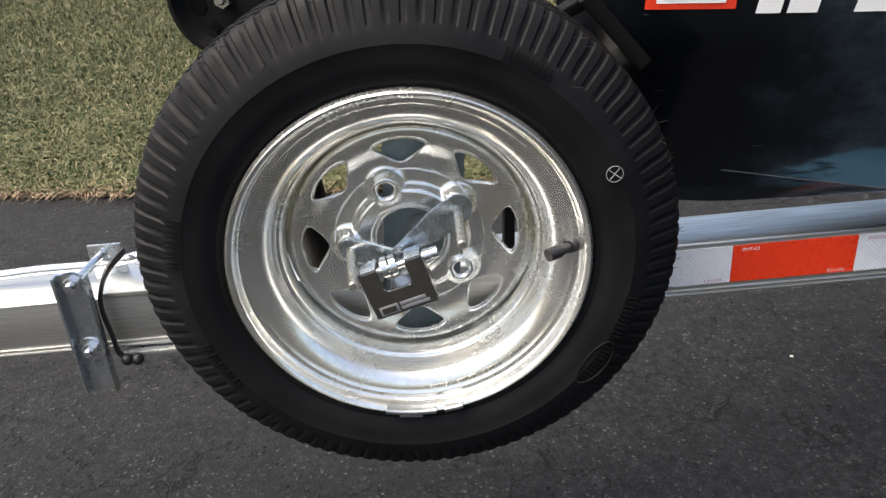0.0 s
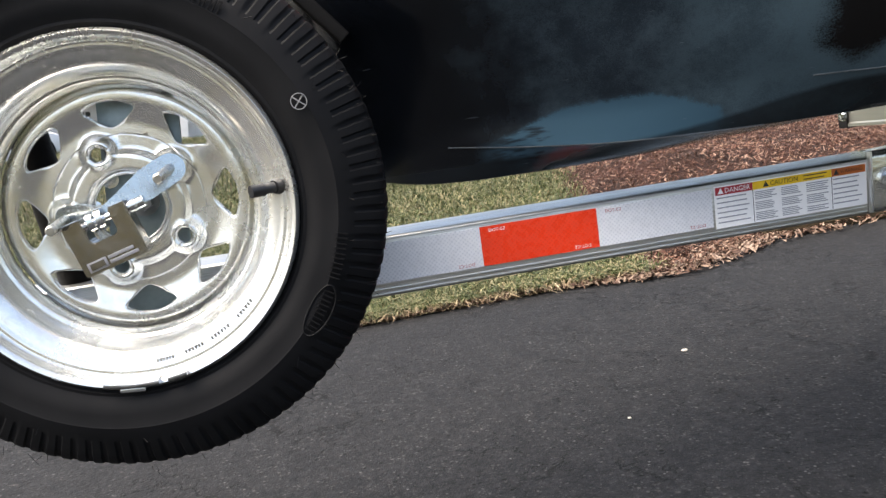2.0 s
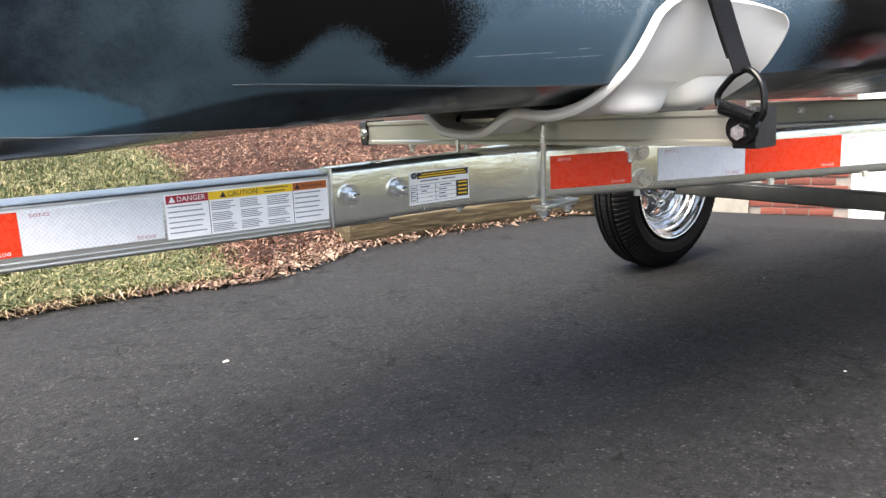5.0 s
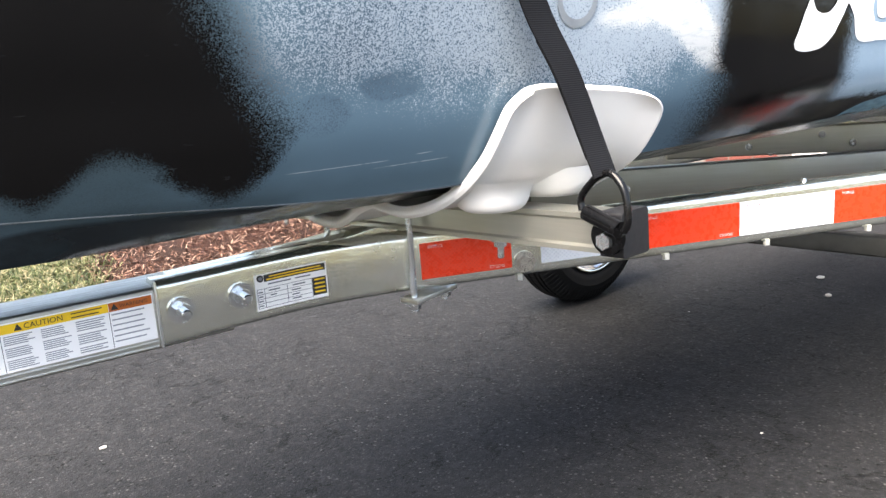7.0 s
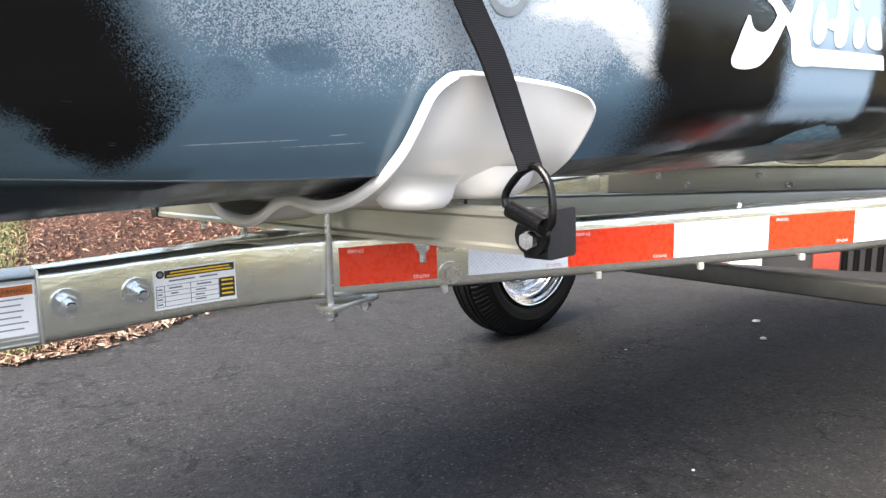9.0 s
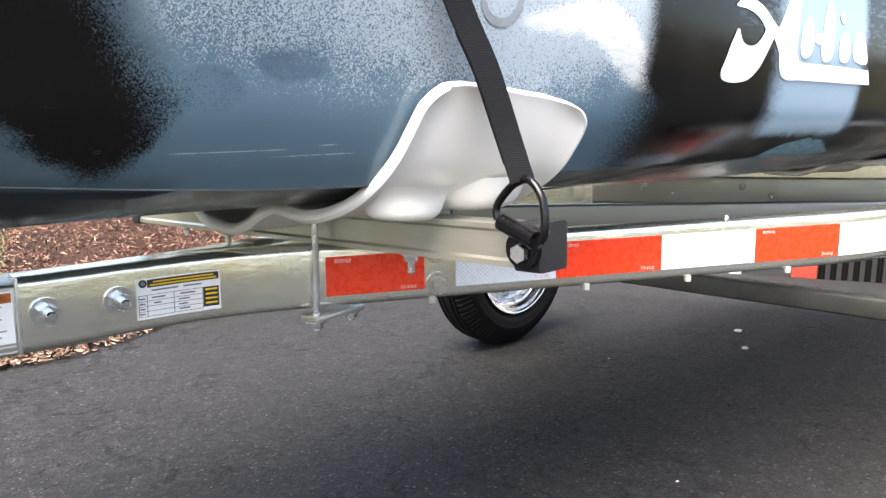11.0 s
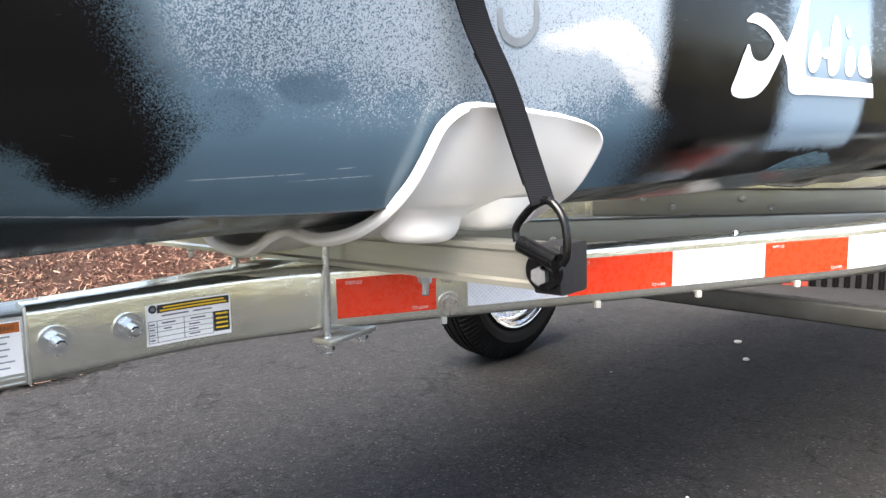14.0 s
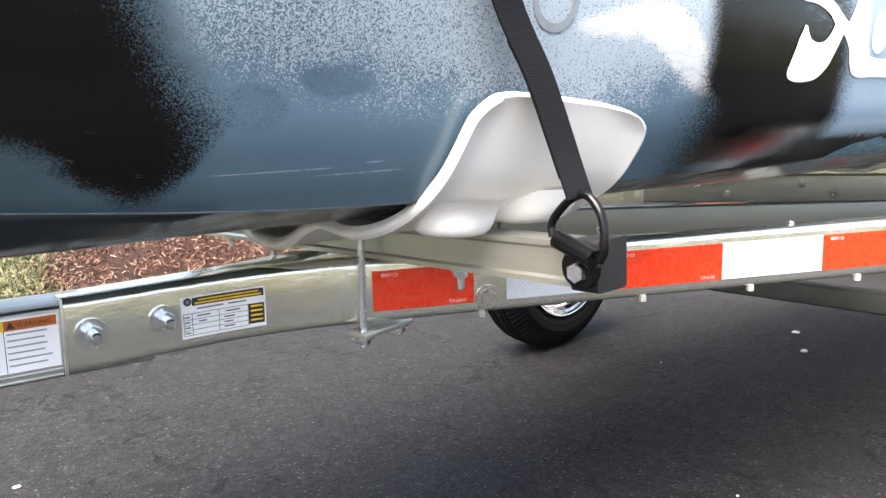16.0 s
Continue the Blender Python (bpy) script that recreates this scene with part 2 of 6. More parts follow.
BLADES = by_island("grass_blade", (0.030, 0.044, 0.015), (0.064, 0.084, 0.027), (0.118, 0.126, 0.052), (0.28, 0.24, 0.14), rough=0.55)
STRAW = by_island("straw", (0.20, 0.14, 0.085), (0.34, 0.26, 0.16), (0.46, 0.38, 0.26), (0.12, 0.075, 0.045), rough=0.6)
CHIPS = by_island("bark_chip", (0.046, 0.020, 0.013), (0.092, 0.040, 0.026), (0.155, 0.080, 0.055), (0.27, 0.18, 0.135))
LITTER = by_island("dry_leaf", (0.085, 0.048, 0.034), (0.15, 0.098, 0.072), (0.30, 0.225, 0.175), (0.048, 0.026, 0.019))


def timber_wood():
    g = Graph("weathered_timber", 0.85, spec=0.2)
    n = g.noise(18, 5, v=g.stretch((0.35, 4, 4)))
    f = g.noise(90, 3, v=g.stretch((0.2, 3, 3)))
    col = g.ramp(n, (0.25, (0.018, 0.014, 0.009)), (0.5, (0.055, 0.043, 0.025)), (0.75, (0.135, 0.110, 0.066)))
    return g.done(col, 0.85, g.bump(g.math("ADD", n, f), 0.6, 0.006))


TIMBER = timber_wood()


def varied(name, a, b, rough=0.85, scale=60):
    g = Graph(name, rough, spec=0.25)
    c = g.mix(g.rand(), a, b)
    c = g.mix(g.step(g.noise(scale, 4), 0.35, 0.75, 0, 0.4), c, tuple(x * 0.6 for x in a))
    return g.done(c, rough, g.bump(g.noise(scale * 3, 3), 0.3, 0.003))


BRICK = varied("red_brick", (0.17, 0.052, 0.038), (0.115, 0.040, 0.032))


def far_brick():
    """Tan brick seen from across a street: courses and mortar as colour."""
    g = Graph("tan_brick", 0.85, spec=0.2)
    b = g.t.nodes.new("ShaderNodeTexBrick")
    g.put(b.inputs["Vector"], g.stretch((1, 1, 1), (90, 0, 0)))
    b.inputs["Scale"].default_value = 2.6
    b.inputs["Mortar Size"].default_value = 0.03
    for k, c in (("Color1", (0.72, 0.58, 0.49)), ("Color2", (0.60, 0.46, 0.38)), ("Mortar", (0.80, 0.74, 0.68))):
        b.inputs[k].default_value = (*c, 1)
    col = g.mix(g.step(g.noise(3, 4), 0.35, 0.7, 0, 0.35), b.outputs[0], (0.52, 0.40, 0.34))
    return g.done(col, 0.85)


BRICK_TAN = far_brick()
MORTAR = plain("mortar", (0.20, 0.18, 0.165), 0.9, 0, 0.15, 50, 0.2)
WHITE_TRIM = plain("white_paint", (0.66, 0.66, 0.66), 0.5, 0, 0.04, 10)
SIDING = plain("pale_siding", (0.88, 0.87, 0.85), 0.6, 0, 0.05, 6)
ROOF = plain("roof_shingle", (0.20, 0.185, 0.17), 0.9, 0, 0.2, 30, 0.3)
CAR_WHITE = plain("white_car_paint", (0.88, 0.88, 0.88), 0.15, 0, 0.02, 4)
GLASS_DARK = plain("dark_window_glass", (0.03, 0.04, 0.045), 0.05, 0, 0.1, 6)
BARK = plain("grey_bark", (0.20, 0.165, 0.13), 0.9, 0, 0.25, 30, 0.4)
LEAVES = by_island("shrub_leaf", (0.04, 0.055, 0.018), (0.085, 0.095, 0.03), (0.16, 0.15, 0.06))


def camo():
    """Moulded hull plastic in airbrushed black, navy and pale blue, plus painted-in shade and sheen."""
    g = Graph("camouflage_hull", 0.2, spec=0.36)
    x, y, z = g.xyz()
    mul, add, sub, big = (lambda a, b: g.math("MULTIPLY", a, b)), (lambda a, b: g.math("ADD", a, b)), (lambda a, b: g.math("SUBTRACT", a, b)), (lambda a, b: g.math("MAXIMUM", a, b))
    grain = g.math("ADD", mul(sub(g.noise(640, 2, 0.7), 0.5), 1.05), mul(sub(g.noise(300, 2, 0.6), 0.5), 0.35))
    cloud = sub(g.noise(16, 4, 0.6), 0.5)
    wob = mul(sub(g.noise(34, 4), 0.5), 0.024)
    xx, zz = add(x, wob), add(z, mul(wob, 0.6))

    def spray(edge, width, hard=0.05):
        """0 to 1 across an edge in metres, broken into droplets over its width."""
        return g.step(add(g.math("DIVIDE", edge, width), mul(grain, 1.7)), -0.5 - hard, 0.5 + hard)

    def blob(cx, cz, rx, rz, w=0.5):
        d = add(g.math("POWER", g.math("DIVIDE", sub(xx, cx), rx), 2.0), g.math("POWER", g.math("DIVIDE", sub(zz, cz), rz), 2.0))
        return g.step(add(g.math("DIVIDE", sub(1.0, d), w * 2), mul(grain, 1.6)), -0.5, 0.5)

    def linear(v, lo, hi):
        n = g.t.nodes.new("ShaderNodeMapRange")
        for s_, a in zip(n.inputs, (v, lo, hi, 0.0, 1.0)):
            g.put(s_, a)
        return n.outputs[0]

    def profile(x0, x1, *stops):
        n = g.t.nodes.new("ShaderNodeValToRGB")
        g.put(n.inputs[0], linear(xx, x0, x1))
        n.color_ramp.interpolation = "B_SPLINE"
        e = n.color_ramp.elements
        while len(e) < len(stops):
            e.new(0.5)
        for el, (a, b) in zip(e, stops):
            el.position, el.color = (a - x0) / (x1 - x0), ((b - 0.5) * 2,) * 3 + (1,)
        return add(mul(n.outputs[0], 0.5), 0.5)

    INK_BLACK, NAVY = (0.0030, 0.0030, 0.0034), (0.0034, 0.0044, 0.0062)
    SLATE, BLUE, LIGHT, CHALK = (0.052, 0.084, 0.104), (0.092, 0.152, 0.202), (0.32, 0.38, 0.44), (0.52, 0.54, 0.55)
    DEEP = (0.046, 0.072, 0.104)
    # bow: near black, then slate with a soft mottle, then blue
    col = g.mix(g.step(add(add(x, mul(sub(z, 0.70), 0.25)), mul(cloud, 0.16)), -0.05, 0.13), NAVY, g.mix(g.step(add(cloud, mul(grain, 0.4)), -0.16, 0.2), (0.016, 0.024, 0.033), (0.038, 0.056, 0.070)))
    col = g.mix(mul(g.step(add(x, mul(cloud, 0.2)), 0.17, 0.38), g.step(grain, -0.35, 0.25, 0.65, 1.0)), col, SLATE)
    col = g.mix(g.step(add(x, mul(cloud, 0.1)), 0.46, 0.64), col, BLUE)
    col = g.mix(mul(g.step(x, 0.45, 0.60), g.step(zz, 0.628, 0.600, 0.0, 0.55)), col, SLATE)
    # the sprayed upper side: light droplets over blue, thicker upwards and aft
    cover = add(g.step(add(z, mul(cloud, 0.07)), 0.640, 0.730, -0.26, 0.06), g.step(add(x, mul(cloud, 0.08)), 0.58, 0.80, -0.08, 0.03))
    cover = add(cover, mul(g.step(x, 0.84, 0.93), 0.07))
    low_aft = mul(g.step(x, 0.98, 1.13), g.step(add(z, mul(cloud, 0.05)), 0.735, 0.665))
    cover = sub(cover, mul(low_aft, 0.16))
    ragged = mul(cloud, 0.9)
    smudge = big(blob(0.634, 0.676, 0.026, 0.018, 0.4), blob(0.703, 0.699, 0.033, 0.013, 0.4))
    smudge = mul(smudge, g.step(add(ragged, grain), -0.10, 0.10, 0.25, 1.0))
    cover = sub(cover, mul(smudge, 0.13))
    under = g.mix(g.step(add(cover, mul(cloud, 0.3)), -0.10, 0.16, 0.15, 0.85), BLUE, DEEP)
    under = g.mix(mul(smudge, 0.75), under, DEEP)
    upper = g.mix(g.step(add(grain, cover), -0.10, 0.13), under, LIGHT)
    region = mul(g.step(add(zz, mul(grain, 0.03)), 0.640, 0.690), g.step(x, 0.54, 0.60))
    region = big(region, g.step(x, 0.90, 0.98))
    col = g.mix(region, col, upper)
    dots = mul(g.step(grain, 0.34, 0.44), mul(g.step(x, 0.50, 0.58), g.step(zz, 0.60, 0.63)))
    col = g.mix(mul(dots, 0.7), col, DEEP)
    # chalk-white brush stroke
    low = profile(0.94, 1.18, (0.94, 0.747), (1.0, 0.742), (1.045, 0.748), (1.082, 0.725), (1.115, 0.700), (1.155, 0.684))
    top = profile(0.94, 1.18, (0.94, 0.752), (0.99, 0.770), (1.05, 0.784), (1.10, 0.774), (1.138, 0.742), (1.156, 0.690))
    stroke = mul(mul(spray(sub(zz, low), 0.012), spray(sub(top, zz), 0.012)), g.step(x, 0.935, 0.965))
    brush = g.noise(46, 4, v=g.stretch((1, 1, 4), (0, 35, 0)))
    col = g.mix(mul(stroke, g.step(brush, 0.30, 0.55, 0.55, 0.95)), col, CHALK)
    # brushed blue flash along the chine under the bow
    lap = g.noise(40, 4, v=g.stretch((1, 1, 5)))
    crest = profile(0.0, 0.34, (0.0, 0.570), (0.05, 0.582), (0.10, 0.603), (0.16, 0.611), (0.22, 0.606), (0.275, 0.585), (0.33, 0.545))
    flash = mul(g.step(sub(crest, add(zz, mul(grain, 0.012))), -0.001, 0.006), mul(g.step(x, 0.0, 0.06), g.step(x, 0.33, 0.27)))
    flash = mul(flash, g.step(add(lap, g.step(x, 0.06, 0.16, 0.0, 0.5)), 0.36, 0.6, 0.1, 1.0))
    col = g.mix(flash, col, (0.038, 0.082, 0.118))
    # pale field under the mark, then black round it
    dark = mul(spray(sub(x, 1.142), g.step(z, 0.70, 0.67, 0.03, 0.085)), 1.0)
    pale = mul(mul(spray(sub(xx, 1.432), 0.05), spray(sub(1.695, xx), 0.03)), spray(sub(zz, 0.634), 0.012))
    # grey sky sheen painted over the black, stronger towards the top
    sky_sheen = mul(g.step(x, 1.27, 1.40), mul(g.step(zz, 0.735, 0.80), 0.5))
    col = g.mix(dark, col, g.mix(mul(sky_sheen, g.step(brush, 0.45, 0.7)), INK_BLACK, (0.12, 0.16, 0.20)))
    col = g.mix(pale, col, g.mix(g.step(grain, -0.3, 0.4, 0.0, 0.5), (0.24, 0.34, 0.44), (0.32, 0.42, 0.52)))
    fin = profile(1.40, 1.92, (1.40, 0.560), (1.47, 0.592), (1.54, 0.622), (1.61, 0.631), (1.68, 0.626), (1.76, 0.600), (1.90, 0.545))
    col = g.mix(mul(g.step(sub(fin, zz), 0.0, 0.004), g.step(x, 1.40, 1.44)), col, g.mix(g.step(lap, 0.35, 0.65), (0.085, 0.155, 0.215), (0.13, 0.22, 0.30)))
    col = g.mix(mul(g.step(blob(1.235, 0.600, 0.060, 0.010, 1.2), 0.1, 1.0), 0.8), col, (0.075, 0.105, 0.130))
    # the underside beneath the chine, its shade put into the colour
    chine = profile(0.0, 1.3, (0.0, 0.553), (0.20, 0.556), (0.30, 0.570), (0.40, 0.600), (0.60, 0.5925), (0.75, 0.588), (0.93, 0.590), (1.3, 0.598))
    under_shade = mul(g.step(sub(chine, z), -0.001, 0.006), g.step(x, 1.02, 0.92))
    col = g.mix(mul(under_shade, g.step(cloud, -0.2, 0.2, 0.75, 0.95)), col, (0.009, 0.012, 0.015))
    # black field with a wavy lower edge
    wave = profile(0.33, 0.64, (0.33, 0.660), (0.360, 0.632), (0.385, 0.616), (0.410, 0.610), (0.435, 0.640), (0.456, 0.652), (0.488, 0.646), (0.518, 0.618), (0.552, 0.598), (0.585, 0.612), (0.612, 0.660), (0.64, 0.70))
    side = sub(add(0.607, mul(sub(0.655, z), g.step(z, 0.64, 0.70, 0.0, 0.52))), xx)
    field = mul(mul(spray(sub(zz, wave), 0.020), spray(side, 0.055)), spray(sub(xx, 0.362), 0.030))
    col = g.mix(field, col, INK_BLACK)
    col = g.mix(spray(sub(xx, 1.90), 0.03), col, INK_BLACK)
    # scuffs and two long scratches
    scr = g.step(g.noise(60, 3, v=g.stretch((0.4, 1, 6))), 0.72, 0.78)
    col = g.mix(mul(scr, 0.16), col, (0.35, 0.40, 0.45))
    for x0, x1, z0, rise in ((0.605, 0.712, 0.6232, 0.026), (0.735, 0.760, 0.6290, 0.05), (0.690, 0.780, 0.6190, 0.03)):
        off = g.math("ABSOLUTE", sub(z, add(z0, mul(sub(x, x0), rise))))
        line = mul(g.step(off, 0.0008, 0.0002), mul(g.step(x, x0, x0 + 0.01), g.step(x, x1, x1 - 0.01)))
        col = g.mix(mul(line, g.step(g.noise(90, 2), 0.35, 0.6, 0.1, 0.6)), col, (0.42, 0.46, 0.48))
    return g.done(col, g.step(g.noise(20, 3), 0.3, 0.7, 0.14, 0.26), g.bump(g.noise(9, 3), 0.06, 0.01, g.bump(g.noise(420, 2), 0.05, 0.0004)))


HULL = camo()


# ---- building helpers ----
def part(name, bm, material, parent=None, label="", smooth=True, sharp=40):
    """Links a bmesh as one mesh object, under a thing or a part."""
    me = bpy.data.meshes.new(name)
    bmesh.ops.recalc_face_normals(bm, faces=bm.faces)
    if smooth:
        for f in bm.faces:
            f.smooth = True
        for e in bm.edges:
            if len(e.link_faces) == 2 and e.calc_face_angle(0) > radians(sharp):
                e.smooth = False
    bm.to_mesh(me)
    bm.free()
    me.materials.append(material)
    ob = new(name, me)
    if parent:
        ob.parent = parent
        ob.matrix_parent_inverse = parent.matrix_basis.inverted()
    if label:
        ob["label"] = label
    return ob


def thing(name, at, label, category, group="", kind=""):
    """An Empty at the base of a thing, which its parts are put under."""
    ob = new(name)
    ob.empty_display_size = 0.1
    ob.matrix_basis = pose(*at)
    return tagged(ob, label, category, group, kind)


def box(lo, hi, bevel=0.0, bm=None, m=None):
    b = bmesh.new()
    bmesh.ops.create_cube(b, size=1.0)
    for v in b.verts:
        v.co = Vector([(p + q) / 2 + c * (q - p) for p, q, c in zip(lo, hi, v.co)])
    if bevel:
        bmesh.ops.bevel(b, geom=list(b.edges), offset=bevel, segments=2, profile=0.6, affect="EDGES")
    if m is not None:
        bmesh.ops.transform(b, matrix=m, verts=list(b.verts))
    if bm is None:
        return b
    me = bpy.data.meshes.new("tmp")
    b.to_mesh(me)
    b.free()
    bm.from_mesh(me)
    bpy.data.meshes.remove(me)
    return bm


def rod(p, q, r, r2=None, seg=16, bm=None):
    bm = bm or bmesh.new()
    p, q = Vector(p), Vector(q)
    d = q - p
    m = Matrix.Translation((p + q) / 2) @ d.to_track_quat("Z", "Y").to_matrix().to_4x4()
    bmesh.ops.create_cone(bm, cap_ends=True, segments=seg, radius1=r, radius2=r if r2 is None else r2, depth=d.length, matrix=m)
    return bm


def lathe(profile, seg, axis=Matrix.Identity(4), bm=None, shape=None, closed=False):
    """Turns rows of (radius, height) round z, then moves them by axis."""
    bm = bm or bmesh.new()
    rings = []
    for i in range(seg):
        a = 2 * math.pi * i / seg
        ring = []
        for k, (r, h) in enumerate(profile):
            rr = shape(i, k, r, h) if shape else r
            ring.append(bm.verts.new(axis @ Vector((rr * math.cos(a), rr * math.sin(a), h))))
        rings.append(ring)
    n = len(profile)
    for i in range(seg):
        a, b = rings[i], rings[(i + 1) % seg]
        for k in range(n if closed else n - 1):
            bm.faces.new((a[k], b[k], b[(k + 1) % n], a[(k + 1) % n]))
    return bm


def sweep(path, section, closed=True, caps=True, up=(0, 0, 1), bm=None):
    """Carries a section of (side, height) along a path of points."""
    bm = bm or bmesh.new()
    path = [Vector(p) for p in path]
    rows = []
    for i, p in enumerate(path):
        d = (path[min(i + 1, len(path) - 1)] - path[max(i - 1, 0)]).normalized()
        side = d.cross(Vector(up)).normalized()
        top = side.cross(d)
        rows.append([bm.verts.new(p + side * a + top * b) for a, b in section])
    n = len(section)
    for r, s in zip(rows, rows[1:]):
        for k in range(n if closed else n - 1):
            bm.faces.new((r[k], r[(k + 1) % n], s[(k + 1) % n], s[k]))
    if caps and closed:
        bm.faces.new(rows[0])
        bm.faces.new(list(reversed(rows[-1])))
    return bm


def tube(path, r, seg=10, bm=None):
    return sweep(path, [(r * math.cos(2 * math.pi * k / seg), r * math.sin(2 * math.pi * k / seg)) for k in range(seg)], up=(0.31, 0.17, 0.93), bm=bm)


def rounded(w, h, r, seg=4):
    """A rounded rectangle about the origin."""
    out = []
    for cx, cy, a0 in ((w / 2 - r, h / 2 - r, 0), (-w / 2 + r, h / 2 - r, 90), (-w / 2 + r, -h / 2 + r, 180), (w / 2 - r, -h / 2 + r, 270)):
        for k in range(seg + 1):
            a = radians(a0 + 90 * k / seg)
            out.append((cx + r * math.cos(a), cy + r * math.sin(a)))
    return out


def spline(points, n):
    """A smooth line through the points, n steps between each two."""
    p = [Vector(a) for a in points]
    p = [2 * p[0] - p[1]] + p + [2 * p[-1] - p[-2]]
    out = []
    for a, b, c, d in zip(p, p[1:], p[2:], p[3:]):
        for k in range(n):
            t = k / n
            out.append(0.5 * (2 * b + (c - a) * t + (2 * a - 5 * b + 4 * c - d) * t * t + (3 * b - a - 3 * c + d) * t ** 3))
    return out + [p[-2]]


def lettering(name, text, size, m, material, parent, align="LEFT", depth=0.0, label=""):
    """Words in the built-in font, lying in the pose's x and y."""
    cu = bpy.data.curves.new(name, "FONT")
    cu.body, cu.size, cu.align_x, cu.align_y, cu.extrude, cu.resolution_u = text, size, align, "CENTER", depth, 2
    tmp = new("tmp", cu)
    bpy.context.view_layer.update()
    me = bpy.data.meshes.new_from_object(tmp.evaluated_get(bpy.context.evaluated_depsgraph_get()))
    bpy.data.objects.remove(tmp)
    bpy.data.curves.remove(cu)
    me.name = name
    me.transform(m)
    me.materials.clear()
    me.materials.append(material)
    ob = new(name, me)
    ob.parent = parent
    ob.matrix_parent_inverse = parent.matrix_basis.inverted()
    if label:
        ob["label"] = label
    return ob


def under(ob, parent):
    """Hangs a made object under a part of a thing, keeping its place."""
    ob.parent = parent
    ob.matrix_parent_inverse = parent.matrix_basis.inverted()
    return ob


def hexnut(at, way, r, h, bm=None, bolt=0.0, washer=True):
    """A washer, a hexagon nut and the end of its bolt, standing out along way."""
    bm = bm or bmesh.new()
    p, w = Vector(at), Vector(way).normalized()
    if washer:
        rod(p, p + w * h * 0.28, r * 1.55, seg=20, bm=bm)
    rod(p + w * h * 0.28, p + w * h * 1.1, r * 1.05, r * 0.98, seg=6, bm=bm)
    if bolt:
        rod(p + w * h, p + w * (h + bolt), r * 0.55, seg=12, bm=bm)
        rod(p + w * (h + bolt), p + w * (h + bolt + 0.002), r * 0.55, r * 0.4, seg=12, bm=bm)
    return bm


def bulk(name, verts, faces, material, label, category, smooth=False):
    """Many small pieces as one object of kind stuff."""
    me = bpy.data.meshes.new(name)
    me.from_pydata(verts, [], faces)
    if smooth:
        me.polygons.foreach_set("use_smooth", [True] * len(me.polygons))
    me.materials.append(material)
    return tagged(new(name, me), label, category, kind="stuff")


# ---- the ground: one sheet, with driveway, lawn and bed ----
def edge_y(x):
    """The far edge of the driveway."""
    return 1.375 + 0.012 * math.sin(3.1 * x) + 0.03 * max(0.0, -x - 0.3) ** 1.5 * 4 - 0.012 * min(1.0, max(0.0, (x - 0.45) / 0.3)) + 0.215 * min(1.0, max(0.0, (x - 0.88) / 0.40)) + 0.85 * min(6.0, max(0.0, x - 2.75))


def bed_x(y):
    """Where the lawn meets the mulch bed."""
    return 0.725 + 0.14 * (y - 1.38) + 0.04 * math.sin(2.3 * y)


def height(x, y):
    """Flat by the trailer, falling towards the house, mounded in the bed."""
    along = 0.855 * x + 0.515 * (y + 0.9)
    z = -0.167 * (max(0.0, along - 3.2) if along < 8.5 else 5.3)
    z = z * (1 - min(1.0, max(0.0, (-x - 2) / 4)))
    e = edge_y(x)
    if y > e:
        k = min(1.0, (y - e) / 0.25)
        z = z * (1 - 0.6 * min(1.0, (y - e) / 2)) + 0.015 * k
        inbed = min(1.0, max(0.0, (x - bed_x(y)) / 0.5)) * min(1.0, (y - e) / 1.2)
        z += 0.14 * inbed
        z += 0.056 * max(0.0, min(y, 16.0) - e - 0.35)
        z -= 0.14 * min(1.0, max(0.0, (y - 16.0) / 0.7))
    return z


def sheet(name, xs, ys, material, keep, lift=0.0, rough=0.0):
    bm = bmesh.new()
    grid = [[bm.verts.new((x, y, height(x, y) + lift + rough * noise.noise((x * 6, y * 6, 0)))) for y in ys(x)] for x in xs]
    for a, b in zip(grid, grid[1:]):
        for k in range(len(a) - 1):
            c = (a[k].co + b[k].co + a[k + 1].co + b[k + 1].co) / 4
            if keep(c.x, c.y):
                bm.faces.new((a[k], b[k], b[k + 1], a[k + 1]))
    bmesh.ops.delete(bm, geom=[v for v in bm.verts if not v.link_faces], context="VERTS")
    ob = part(name, bm, material)
    return ob


def steps(*stops):
    out = []
    for (a, d), (b, _) in zip(stops, stops[1:]):
        n = max(1, round((b - a) / d))
        out += [a + (b - a) * i / n for i in range(n)]
    return out + [stops[-1][0]]


XS = steps((-400, 80), (-80, 12), (-20, 2), (-6, 0.4), (-2, 0.1), (4, 0.3), (9, 1.5), (30, 12), (80, 80), (400, 1))
tagged(sheet("driveway", [x for x in XS if -81 < x < 31], lambda x: [-3.2 + (edge_y(x) + 3.2) * k / 24 for k in range(25)], ASPHALT, lambda x, y: True), "dark grey asphalt driveway with hairline cracks", "driveway", kind="structure")
FAR = steps((0, 0.06), (0.3, 0.15), (1.5, 0.4), (6, 1), (13, 0.3), (17, 4), (40, 40), (400, 1))
tagged(sheet("ground", XS, lambda x: [edge_y(x) + d for d in FAR], LAWN, lambda x, y: x < bed_x(min(y, 12)) + 0.06 or y > 12, rough=0.01), "lawn of short grass, green and straw coloured", "lawn", kind="structure")
tagged(sheet("ground_behind", XS, lambda x: [-400, -120, -40, -12, -6, -3.2], LAWN, lambda x, y: True, lift=-0.002), "lawn on the other side of the driveway", "lawn", kind="structure")
